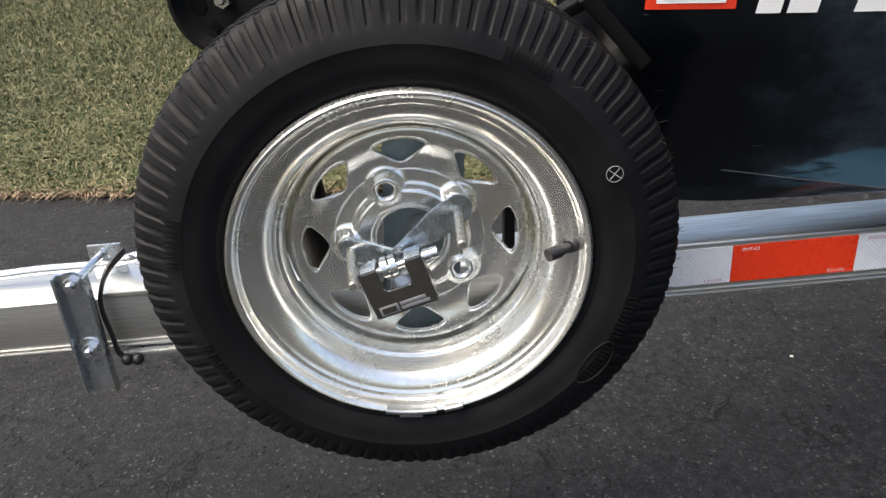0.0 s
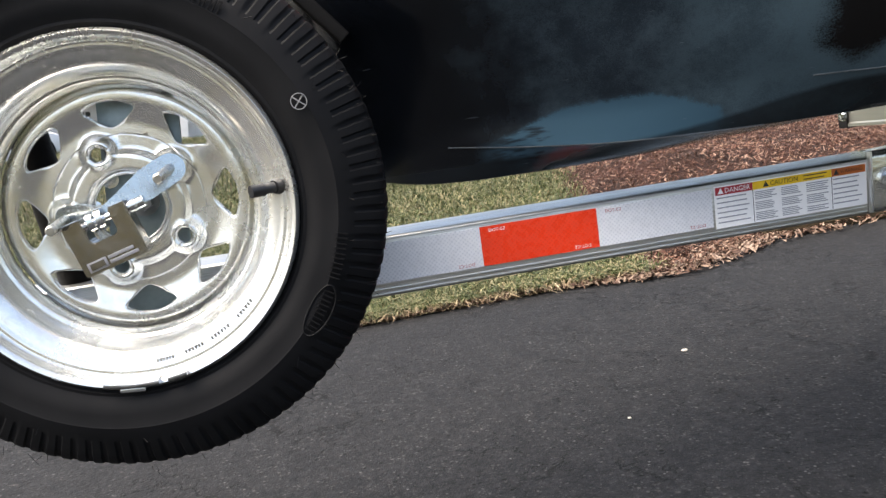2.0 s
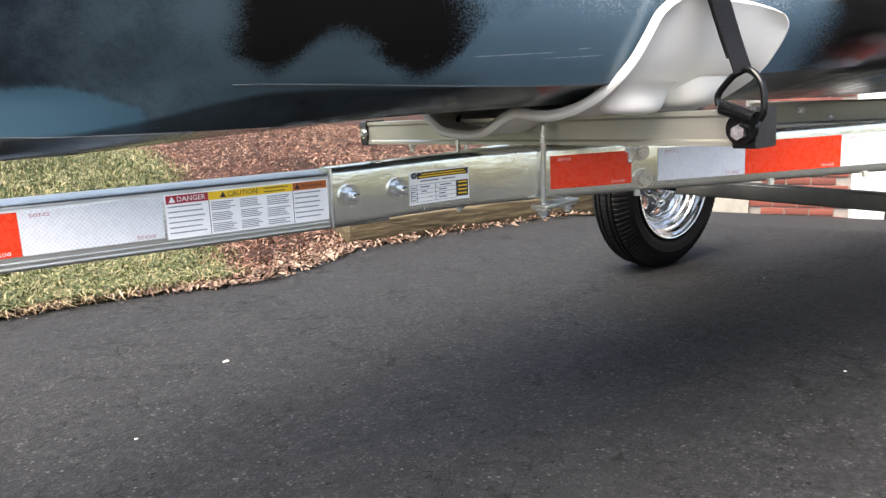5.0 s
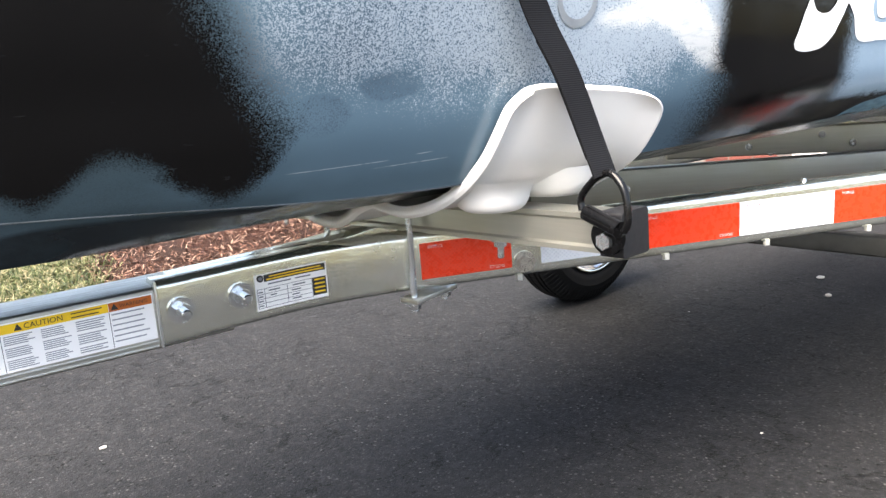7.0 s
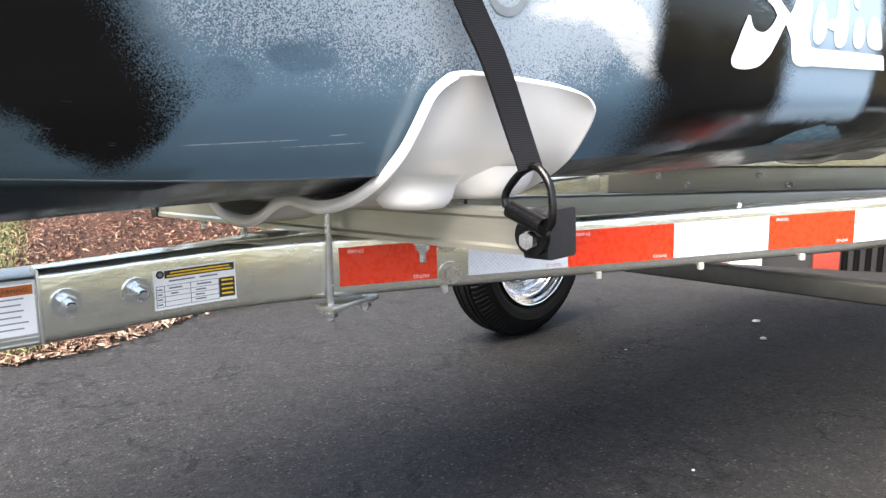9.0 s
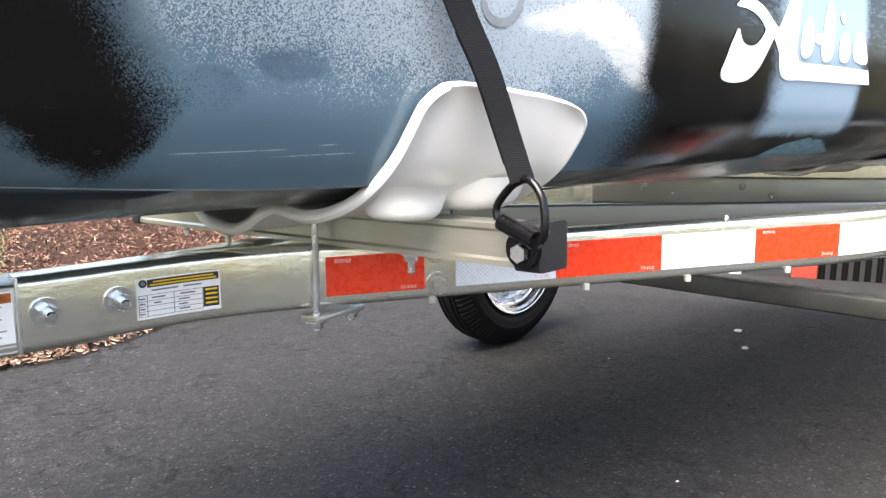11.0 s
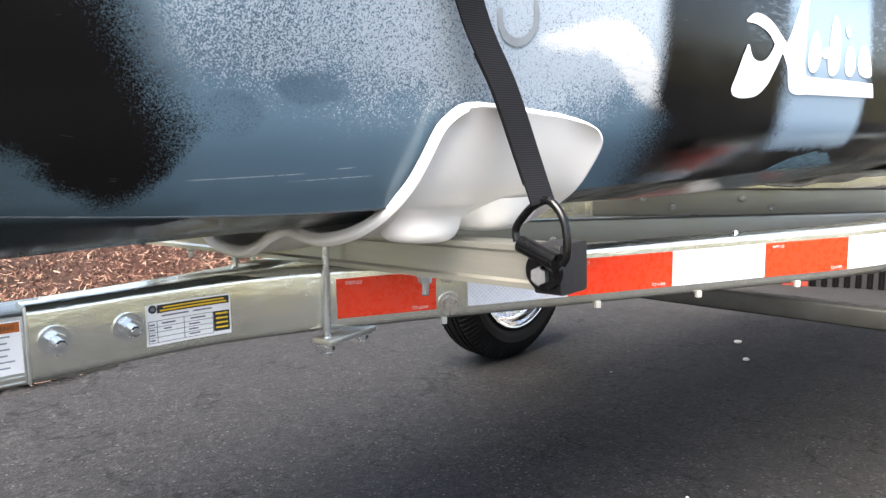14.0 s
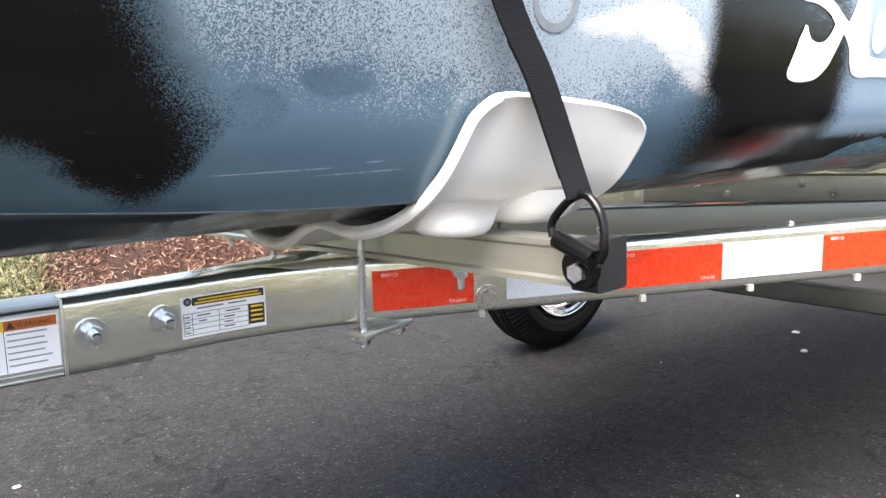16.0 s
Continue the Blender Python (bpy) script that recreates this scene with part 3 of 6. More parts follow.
tagged(sheet("mulch_bed", [x for x in XS if 0.6 < x < 31], lambda x: [edge_y(x) + d for d in FAR if d < 12], MULCH, lambda x, y: x >= bed_x(y) - 0.06, lift=0.006, rough=0.025), "reddish brown bark mulch bed", "mulch bed", kind="structure")

rng = np.random.default_rng(7)


def scatter_blades(n, where, size, lean):
    """Blades of grass: bent strips of two faces, thrown over an area."""
    verts, faces = [], []
    made = 0
    while made < n:
        x, y = where()
        if not (y > edge_y(x) - 0.012 and x < bed_x(y) + 0.05 * rng.normal()):
            continue
        z = height(x, y)
        h, w = size * (0.6 + 0.8 * rng.random()), size * 0.050 * (0.7 + rng.random())
        a, l = rng.random() * 6.283, lean * (0.3 + rng.random())
        cx, sx = math.cos(a), math.sin(a)
        b = rng.random() * 6.283
        ux, uy = math.cos(b) * w, math.sin(b) * w
        i = len(verts)
        verts += [(x - ux, y - uy, z - 0.004), (x + ux, y + uy, z - 0.004), (x + cx * l * h * 0.35 + ux * 0.8, y + sx * l * h * 0.35 + uy * 0.8, z + h * 0.6), (x + cx * l * h * 0.35 - ux * 0.8, y + sx * l * h * 0.35 - uy * 0.8, z + h * 0.6), (x + cx * l * h, y + sx * l * h, z + h * (1 - 0.3 * l))]
        faces += [(i, i + 1, i + 2, i + 3), (i + 3, i + 2, i + 4)]
        made += 1
    return verts, faces


def near_lawn():
    y = 1.36 + 3.6 * rng.random() ** 1.7
    return -3.2 + 5.0 * rng.random(), y


def mid_lawn():
    y = 3.0 + 13.0 * rng.random() ** 1.2
    return -10.0 + 12.0 * rng.random(), y


v1, f1 = scatter_blades(230000, near_lawn, 0.042, 1.25)
bulk("grass", v1, f1, BLADES, "short lawn grass, green mixed with straw", "grass")


def lawn_edge():
    x = -3.2 + 4.0 * rng.random()
    return x, edge_y(x) - 0.010 + 0.075 * rng.random() ** 2


v1, f1 = scatter_blades(9000, lawn_edge, 0.036, 2.0)
bulk("dry_grass", v1, f1, STRAW, "dry straw-coloured grass along the asphalt edge", "grass")
v1, f1 = scatter_blades(90000, mid_lawn, 0.055, 0.8)
bulk("far_grass", v1, f1, BLADES, "lawn grass further off, patchy green", "grass")


def scatter_flakes(n, where, length, width, lift):
    """Bark chips and dry leaves: bent slips lying at all angles."""
    verts, faces = [], []
    for _ in range(n):
        x, y = where()
        z = height(x, y) + lift * rng.random() + 0.008
        m = Euler((rng.normal() * 0.5, rng.normal() * 0.45, rng.random() * 6.283)).to_matrix()
        l, w = length * (0.4 + rng.random()), width * (0.5 + rng.random())
        t = w * 0.35
        i = len(verts)
        bend = rng.normal() * l * 0.12
        for px, py, pz in ((-l, -w, 0), (-l, w, 0), (0, w * 1.2, bend), (0, -w * 1.2, bend), (l, w * 0.5, 0), (l, -w * 0.5, 0), (0, 0, bend - t)):
            q = m @ Vector((px, py, pz))
            verts.append((x + q.x, y + q.y, max(z + q.z, height(x, y) + 0.001)))
        faces += [(i, i + 3, i + 2, i + 1), (i + 3, i + 5, i + 4, i + 2), (i, i + 1, i + 6), (i + 4, i + 5, i + 6), (i + 1, i + 2, i + 6), (i + 2, i + 4, i + 6), (i, i + 6, i + 3), (i + 5, i + 3, i + 6)]
    return verts, faces


def in_bed():
    while True:
        y = 1.37 + 4.6 * rng.random() ** 1.7
        x = 0.7 + 3.6 * rng.random()
        if x > bed_x(y) - 0.12 * rng.random() and y > edge_y(x) - 0.01:
            return x, y


def on_edge():
    x = -2.2 + 4.6 * rng.random()
    if x > 1.25 and rng.random() < 0.75:
        x -= 0.9
    k = 0.022 if x < 0.3 else 0.06
    return x, edge_y(x) - (0.022 if x < 0.4 else 0.022 + 0.085 * rng.random() ** 2.5 * min(1.0, (x - 0.4) / 0.3)) + abs(rng.normal()) * k


v1, f1 = scatter_flakes(46000, in_bed, 0.0125, 0.0017, 0.016)
bulk("bark_chips", v1, f1, CHIPS, "shredded reddish brown bark chips", "mulch")
v1, f1 = scatter_flakes(10500, on_edge, 0.0120, 0.0028, 0.010)
bulk("leaf_litter", v1, f1, LITTER, "dry brown leaf litter along the asphalt edge", "leaf litter")


# ---- wheels ----
def polar(r, a, h=0.0):
    return Vector((r * math.cos(a), r * math.sin(a), h))


def tyre_mesh(R, bead, half, lugs=104):
    """A trailer tyre lying round z, outer side up: ribs and shoulder lugs."""
    k = R / 0.265
    prof = []
    side = [(bead - 0.004, half - 0.014), (bead + 0.003, half - 0.008), (bead + 0.006, half - 0.0095), (bead + 0.010, half - 0.005), (bead + 0.013, half - 0.0055), (bead + 0.020, half - 0.001), (bead + 0.031, half + 0.0015), (bead + 0.043, half + 0.0012), (bead + 0.0445, half + 0.0018), (bead + 0.052, half - 0.0004), (bead + 0.061, half - 0.0042), (bead + 0.071, half - 0.0092)]
    crown = [(R - 0.0120, half - 0.0155), (R - 0.006, half - 0.0205), (R - 0.002, half - 0.0255), (R - 0.0005, half - 0.031), (R - 0.008, half - 0.0325), (R - 0.008, half - 0.0365), (R, half - 0.038), (R + 0.0005, half - 0.047), (R - 0.007, half - 0.0485), (R - 0.007, half - 0.0525), (R + 0.001, half - 0.054)]
    top = side + crown
    prof = top + [(r, -h) for r, h in reversed(top)]
    first, last = len(side) - 2, len(prof) - len(side) + 1

    deep = [0, 0, 0, 0, 0, 1, 1, 1, 0, 0, 0, 0, 0, 1, 1, 0.8]

    def shape(i, kk, r, h):
        cut = deep[i % 16]
        if first - 1 <= kk <= last + 1 and abs(h) > half - 0.037 and r > R - 0.034:
            return r - cut * (0.0014 if r > R - 0.004 else 0.0046)
        if first <= kk <= last and r > R - 0.005:
            return r - 0.0008 * cut
        return r

    return lathe(prof, lugs * 8, shape=shape)


def patch(bm, ring_out, ring_in, lift, n=3):
    """Lofts from an outer loop to an inner one."""
    rows = []
    for k in range(n + 1):
        t = k / n
        row = []
        for o, i in zip(ring_out, ring_in):
            p = o.lerp(i, t)
            row.append(bm.verts.new((p.x, p.y, lift(p))))
        rows.append(row)
    m = len(ring_out)
    for a, b in zip(rows, rows[1:]):
        for k in range(m):
            bm.faces.new((a[k], a[(k + 1) % m], b[(k + 1) % m], b[k]))


def sector_loop(r0, r1, a0, a1, n=10):
    """The border of a ring's sector, 4 n points from its inner start corner round."""
    out = [polar(r0, a0 + (a1 - a0) * k / n) for k in range(n)]
    out += [polar(r0 + (r1 - r0) * k / n, a1) for k in range(n)]
    out += [polar(r1, a1 + (a0 - a1) * k / n) for k in range(n)]
    out += [polar(r1 + (r0 - r1) * k / n, a0) for k in range(n)]
    return out


def rounded_loop(corners, r):
    """A polygon with rounded corners, as a dense closed line."""
    pts = []
    m = len(corners)
    for i, c in enumerate(corners):
        u, v = (corners[i - 1] - c).normalized(), (corners[(i + 1) % m] - c).normalized()
        a, b = c + u * r, c + v * r
        pts += [(1 - t) ** 2 * a + 2 * t * (1 - t) * c + t * t * b for t in (k / 11 for k in range(12))]
    return pts


def meet(line, mid, way):
    """Where the ray from mid along way crosses a closed line."""
    for p, q in zip(line, line[1:] + line[:1]):
        e = q - p
        det = way.x * -e.y + e.x * way.y
        if abs(det) < 1e-12:
            continue
        w = p - mid
        t = (w.x * -e.y + e.x * w.y) / det
        k = (way.x * w.y - way.y * w.x) / det
        if t > 0 and -1e-6 <= k <= 1 + 1e-6:
            return mid + way * t
    return mid


def smooth(v, lo, hi):
    t = min(1.0, max(0.0, (v - lo) / (hi - lo)))
    return t * t * (3 - 2 * t)


def disc_mesh(first_lug, first_window, out=0.131, bolt=0.0627):
    """The pressed disc of a wheel: bore, raised pad with five lug seats, eight rounded windows."""
    windows = []
    for k in range(8):
        c = first_window + math.pi / 4 * k
        windows.append((c, rounded_loop([polar(0.0825, c), polar(0.1085, c + 0.285), polar(0.1135, c + 0.10), polar(0.1135, c - 0.10), polar(0.1085, c - 0.285)], 0.0085)))
    lugs = [polar(bolt, first_lug + 2 * math.pi * k / 5) for k in range(5)]

    def lift(p, rim=1.0):
        r = math.hypot(p.x, p.y)
        pad = min([(p - q).length - 0.0150 for q in lugs] + [r - 0.0570])
        h = 0.096 + 0.0080 * (1 - smooth(pad, -0.002, 0.0075))
        h += 0.007 * smooth(r, 0.088, 0.116)
        h -= 0.012 * smooth(r, 0.121, 0.132)
        h -= 0.0035 * (1 - rim) ** 2
        for q in lugs:
            d = (p - q).length
            h += 0.0030 * (1 - smooth(d, 0.0125, 0.0160)) - 0.0035 * (1 - smooth(d, 0.0072, 0.0105))
        h -= 0.006 * (1 - smooth(r, 0.037, 0.042))
        return h

    bm = bmesh.new()
    for c, line in windows:
        loop = sector_loop(0.078, out, c - math.pi / 8, c + math.pi / 8, 16)
        mid = polar(0.101, c)
        hole = [meet(line, mid, (p - mid).normalized()) for p in loop]
        patch(bm, loop, hole, lift, 9)
        inner = [mid + (p - mid) * 0.965 for p in hole]
        patch(bm, hole, inner, lambda p: lift(p, 0.0), 1)
    for k in range(5):
        c = first_lug + 2 * math.pi / 5 * k
        loop = sector_loop(0.037, 0.078, c - math.pi / 5, c + math.pi / 5, 16)
        mid = polar(bolt, c)
        hole = [mid + (p - mid).normalized() * 0.0072 for p in loop]
        patch(bm, loop, hole, lift, 12)
    bmesh.ops.remove_doubles(bm, verts=list(bm.verts), dist=0.0004)
    return bm


RIM_PROFILE = [(0.1745, -0.050), (0.1775, -0.056), (0.176, -0.061), (0.171, -0.060), (0.167, -0.052), (0.160, -0.046), (0.152, -0.044), (0.149, -0.036), (0.147, -0.020), (0.142, -0.012), (0.1325, -0.006), (0.1295, 0.001), (0.1308, 0.008), (0.1330, 0.0125), (0.1352, 0.0150), (0.1365, 0.0150), (0.1378, 0.0165), (0.1392, 0.0220), (0.1410, 0.0290), (0.1440, 0.0350), (0.1480, 0.0395), (0.1530, 0.0425), (0.1580, 0.0442), (0.1612, 0.0450), (0.1625, 0.0464), (0.1638, 0.0470), (0.1655, 0.0466), (0.1685, 0.0480), (0.1702, 0.0525), (0.1712, 0.0580), (0.1728, 0.0612), (0.1752, 0.0620), (0.1772, 0.0600), (0.1778, 0.0555), (0.1755, 0.050)]


def wheel_parts(owner, axis, first_lug, first_window, metal, level, name_tyre="tyre", name_rim="rim"):
    """Tyre, rim and disc, lying round the axis with the outer face up."""
    bm = tyre_mesh(0.2705, 0.1735, 0.0635)
    bmesh.ops.transform(bm, matrix=axis, verts=list(bm.verts))
    tyre = part(name_tyre, bm, RUBBER, level, sharp=32)
    bm = lathe(RIM_PROFILE, 128, axis)
    rim = part(name_rim, bm, metal, level, sharp=60)
    sol = rim.modifiers.new("thickness", "SOLIDIFY")
    sol.thickness, sol.offset = 0.0026, 0
    bm = disc_mesh(first_lug, first_window)
    bmesh.ops.transform(bm, matrix=axis @ Matrix.Translation((0, 0, -0.103)), verts=list(bm.verts))
    disc = part("wheel_disc", bm, metal, rim, sharp=50)
    sol = disc.modifiers.new("thickness", "SOLIDIFY")
    sol.thickness, sol.offset = 0.0036, -1
    ring = [axis @ polar(0.0375, 2 * math.pi * k / 64, -0.0055) for k in range(65)]
    part("bore_lip", tube(ring, 0.0024, 10), metal, rim)
    return tyre, rim, disc


# the spare: upright on the side of the tongue, facing the driveway
SPARE = Vector((-0.383, -0.0995, 0.568))
FACE = Matrix.Translation(SPARE) @ Matrix.Rotation(radians(90), 4, "X")
spare = thing("spare_wheel", (SPARE.x, SPARE.y, SPARE.z - 0.265), "spare trailer wheel with galvanised rim hung upright on the tongue", "wheel")
s_tyre, s_rim, _ = wheel_parts(spare, FACE, radians(107.6), radians(90.5), GALV_RIM, spare)


def on_face(r, deg, h=0.0):
    """A place on the spare's outer side: radius, angle, height off the mid plane."""
    return FACE @ polar(r, radians(deg), h)


bm = rod(on_face(0.160, 1, 0.045), on_face(0.156, 1, 0.050), 0.0088, 0.0068, bm=None)
rod(on_face(0.156, 1, 0.050), on_face(0.145, 1, 0.057), 0.0054, bm=bm)
rod(on_face(0.146, 1, 0.056), on_face(0.134, 1, 0.063), 0.0068, 0.0064, bm=bm)
part("valve_stem", bm, BLACK, s_rim, "black rubber valve stem with cap")


def weight(a0, a1, width):
    bm = bmesh.new()
    path = [on_face(0.1712, a0 + (a1 - a0) * k / 12, 0.064) for k in range(13)]
    sweep(path, rounded(0.006, width, 0.0025), up=(0, -1, 0), bm=bm)
    return bm


GREY_LEAD = plain("wheel_weight_lead", (0.55, 0.56, 0.56), 0.36, 1.0, 0.25, 60, 0.2)
part("wheel_weight", weight(255.5, 273.5, 0.013), GREY_LEAD, s_rim, "grey clip-on balancing weight")
part("wheel_weight", weight(276.5, 283, 0.014), GREY_LEAD, s_rim, "grey clip-on balancing weight")
part("weight_clip", box((-0.0125, -0.002, -0.004), (0.0125, 0.002, 0.004), 0.001, m=FACE @ pose(0, 0, 0, 0, 0, -95.5 + 90) @ pose(0, -0.1775, 0.0625)), ZINC, s_rim)

# moulded rings and raised shapes on the sidewall
for a0, a1, r in ((318, 331, 0.222), (333.5, 347, 0.222), (52, 64, 0.226), (196, 212, 0.224), (160, 174, 0.226)):
    n = 5
    bm = bmesh.new()
    for k in range(n):
        a = a0 + (a1 - a0) * (k + 0.5) / n
        m = FACE @ pose(0, 0, 0, 0, 0, a) @ pose(r, 0, 0.0656, 0, 0, 0)
        box((-0.006, -0.0035, -0.0008), (0.006, -0.0020, 0.0008), bm=bm, m=m)
        box((-0.006, 0.0015, -0.0008), (0.006, 0.0028, 0.0008), bm=bm, m=m)
    part("raised_marking", bm, RUBBER_RAISED, s_tyre, "raised black sidewall marking")
bm = bmesh.new()
for a0, a1, r, w in ((272, 279, 0.1575, 0.0018), (283, 291, 0.1575, 0.0022), (294, 303, 0.1575, 0.0018), (307, 316, 0.1575, 0.0020)):
    n = 6
    for k in range(n):
        a = a0 + (a1 - a0) * (k + 0.5) / n
        m = FACE @ pose(0, 0, 0, 0, 0, a) @ pose(r, 0, 0.0446)
        box((-0.0030, -w / 2, -0.0006), (0.0030, w / 2, 0.0010), bm=bm, m=m)
        if k % 2:
            box((-0.0030, -w / 2, -0.0006), (-0.0018, w, 0.0009), bm=bm, m=m)
part("stamped_marking", bm, STEEL, s_rim, "small marking stamped into the rim")
bm = bmesh.new()
loop = []
for k in range(40):
    t = 2 * math.pi * k / 40
    loop.append(on_face(0.222 + 0.0115 * math.sin(t), 324.5 - 7.5 * math.cos(t), 0.0655))
tube(loop + loop[:1], 0.0009, 6, bm)
part("raised_outline", bm, RUBBER, s_tyre)
bm = bmesh.new()
mark = FACE @ polar(math.hypot(0.196, 0.083), math.atan2(0.083, 0.196), 0.0668)
ring = [mark + Vector((0.0078 * math.cos(t), 0, 0.0078 * math.sin(t))) for t in np.linspace(0, 2 * math.pi, 33)]
tube(ring, 0.00045, 6, bm)
tube([mark + Vector((-0.0045, 0, -0.0055)), mark + Vector((0.0045, 0, 0.0055))], 0.0006, 6, bm)
tube([mark + Vector((-0.0055, 0, 0.0045)), mark + Vector((0.0055, 0, -0.0045))], 0.0006, 6, bm)
part("inspection_mark", bm, plain("chalk_mark", (0.22, 0.22, 0.225), 0.6), s_tyre, "round white printed mark")
bm = bmesh.new()
for k in range(90):
    a = rng.random() * 360
    r = 0.262 if rng.random() < 0.75 else 0.23
    h = 0.048 + 0.012 * rng.random() if r > 0.25 else 0.064
    p = on_face(r, a, h)
    q = on_face(r + 0.0065 * rng.random() + 0.002, a + rng.normal(), h + 0.006 * rng.random())
    rod(p, q, 0.00034, 0.0002, 4, bm)
for k in range(110):
    a = rng.random() * 360
    h = 0.055 * (2 * rng.random() - 1)
    rod(on_face(0.268, a, h), on_face(0.2745 + 0.003 * rng.random(), a + rng.normal() * 0.6, h + 0.002 * rng.normal()), 0.00036, 0.0002, 4, bm)
spew = part("vent_hairs", bm, RUBBER_RAISED, s_tyre, "fine rubber moulding hairs")
spew["kind"] = "stuff"

# ---- mount plate and lock of the spare ----
trailer = thing("boat_trailer", (0.95, 0.038, 0.0), "galvanised kayak trailer with reflective red and white tape, parked on asphalt", "trailer")
bm = box((-0.412, -0.078, 0.445), (-0.328, -0.072, 0.705), 0.002, m=Matrix.Translation((-0.383, 0, 0.568)) @ pose(0, 0, 0, 0, 6, 0) @ Matrix.Translation((0.383, 0, -0.568)))
mount = part("spare_carrier", bm, plain("blue_grey_steel", (0.22, 0.27, 0.28), 0.5, 0.8, 0.1, 60), trailer, "blue-grey steel spare wheel carrier plate")
part("carrier_bolt", hexnut((-0.372, -0.078, 0.572), (0, -1, 0), 0.0105, 0.009), plain("dull_bolt_head", (0.25, 0.26, 0.26), 0.45, 0.8, 0.15, 60), mount, "dull hexagon bolt with a wide washer")
part("carrier_bolt", hexnut((-0.402, -0.078, 0.600), (0, -1, 0), 0.0060, 0.006), ZINC, mount)
part("carrier_arm", box((-0.43, -0.075, 0.455), (-0.35, 0.0, 0.475), 0.002), GALV, trailer)
part("carrier_stud", rod((-0.446, -0.075, 0.569), (-0.446, 0.0, 0.569), 0.006), ZINC, trailer)

lock = thing("wheel_lock", (-0.395, -0.13, 0.514), "steel wheel lock with padlock hanging on the spare wheel", "lock")
PIN_A, PIN_B = on_face(0.0627, 35.6), on_face(0.0627, 179.6)
HUB = Vector((-0.398, -0.140, 0.567))


def prism(outline, y0, y1, m=Matrix.Identity(4), bevel=0.0):
    """A flat shape in x and z between two depths; y may change along x through m."""
    bm = bmesh.new()
    f = bm.faces.new([bm.verts.new((x, y0, z)) for x, z in outline])
    up = bmesh.ops.extrude_face_region(bm, geom=[f])
    for v in up["geom"]:
        if isinstance(v, bmesh.types.BMVert):
            v.co.y = y1
    bmesh.ops.recalc_face_normals(bm, faces=list(bm.faces))
    if bevel:
        bmesh.ops.bevel(bm, geom=list(bm.edges), offset=bevel, segments=2, affect="EDGES")
    bmesh.ops.transform(bm, matrix=m, verts=list(bm.verts))
    return bm


LOCK_BAR = plain("blue_zinc_bar", (0.50, 0.56, 0.60), 0.22, 0.95, 0.06, 40)
PIN_STEEL = plain("pin_steel", (0.50, 0.48, 0.42), 0.3, 0.9, 0.08, 80)
for p, end, w0, w1 in ((PIN_A, Vector((-0.331, -0.177, 0.5975)), 0.0155, 0.006), (PIN_B, Vector((-0.438, -0.177, 0.5635)), 0.0125, 0.006)):
    a = (end - p).normalized()
    bm = rod(p - a * 0.008, end - a * 0.0015, 0.0050, seg=24)
    rod(end - a * 0.0015, end, 0.0050, 0.0036, 24, bm)
    pin = part("pin", bm, PIN_STEEL, lock, "round steel locking pin")
    part("pin_collar", rod(p + a * 0.002, p + a * 0.0065, 0.0098, 0.0092, 24), ZINC, pin)
    # flat bar from the pin to the shackle, rounded at the pin
    d = HUB + Vector((0, 0.008, 0.004)) - (p + a * 0.010)
    length = d.length
    ux = d.normalized()
    uy = ux.cross(Vector((0, -1, 0))).normalized()
    m = Matrix.Translation(p + a * 0.010) @ Matrix((ux, -ux.cross(uy), uy)).transposed().to_4x4()
    shape = [(w0 * math.cos(t), w0 * math.sin(t)) for t in np.linspace(math.pi / 2, 3 * math.pi / 2, 12)]
    shape += [(length * 0.45, -w0), (length * 0.82, -w1 * 1.3), (length, -w1), (length, w1), (length * 0.80, w1 * 1.4), (length * 0.35, w0)]
    part("strap_bar", prism(shape, -0.0019, 0.0019, m, 0.0006), LOCK_BAR, lock, "flat zinc-plated lock bar")
LM = Matrix.Translation((-0.402, -0.140, 0.563)) @ pose(0, 0, 0, 0, -15.5, 0)
for k in (-0.0045, 0.0045):
    part("collar", rod(LM @ Vector((-0.001 + k - 0.003, -0.004, 0.002)), LM @ Vector((-0.001 + k + 0.003, -0.004, 0.002)), 0.0115, 0.0108, 24), ZINC, lock)
U_BODY = [(-0.033, -0.046), (0.033, -0.046), (0.033, 0.0085), (0.0155, 0.0085), (0.0155, -0.014), (0.012, -0.0175), (-0.010, -0.0175), (-0.0135, -0.014), (-0.0135, 0.0085), (-0.033, 0.0085)]
body = part("padlock_body", prism(U_BODY, 0.006, -0.017, LM, 0.0012), LOCK_STEEL, lock, "dark steel padlock body", sharp=30)
part("shackle", rod(LM @ Vector((-0.030, -0.005, 0.001)), LM @ Vector((0.038, -0.005, 0.001)), 0.0044, seg=18), CHROME, body, "bright shackle pin")
part("shackle_end", rod(LM @ Vector((0.034, -0.005, 0.001)), LM @ Vector((0.049, -0.005, 0.001)), 0.0066, 0.0060, 18), ZINC, body)
for x0, x1 in ((-0.0325, -0.0140), (0.0160, 0.0325)):
    part("leg_cap", box((x0, -0.0168, 0.0086), (x1, 0.0058, 0.0098), 0.0004, m=LM), ZINC, body, "bright machined end")
PRINT = plain("grey_print", (0.30, 0.30, 0.32), 0.4, 0.5)
part("embossed_bar", box((-0.0270, -0.0178, -0.0430), (-0.0070, -0.0171, -0.0330), 0.0003, m=LM), PRINT, body)
part("embossed_bar", box((-0.0245, -0.0182, -0.0412), (-0.0095, -0.0177, -0.0348), 0.0, m=LM), LOCK_STEEL, body)
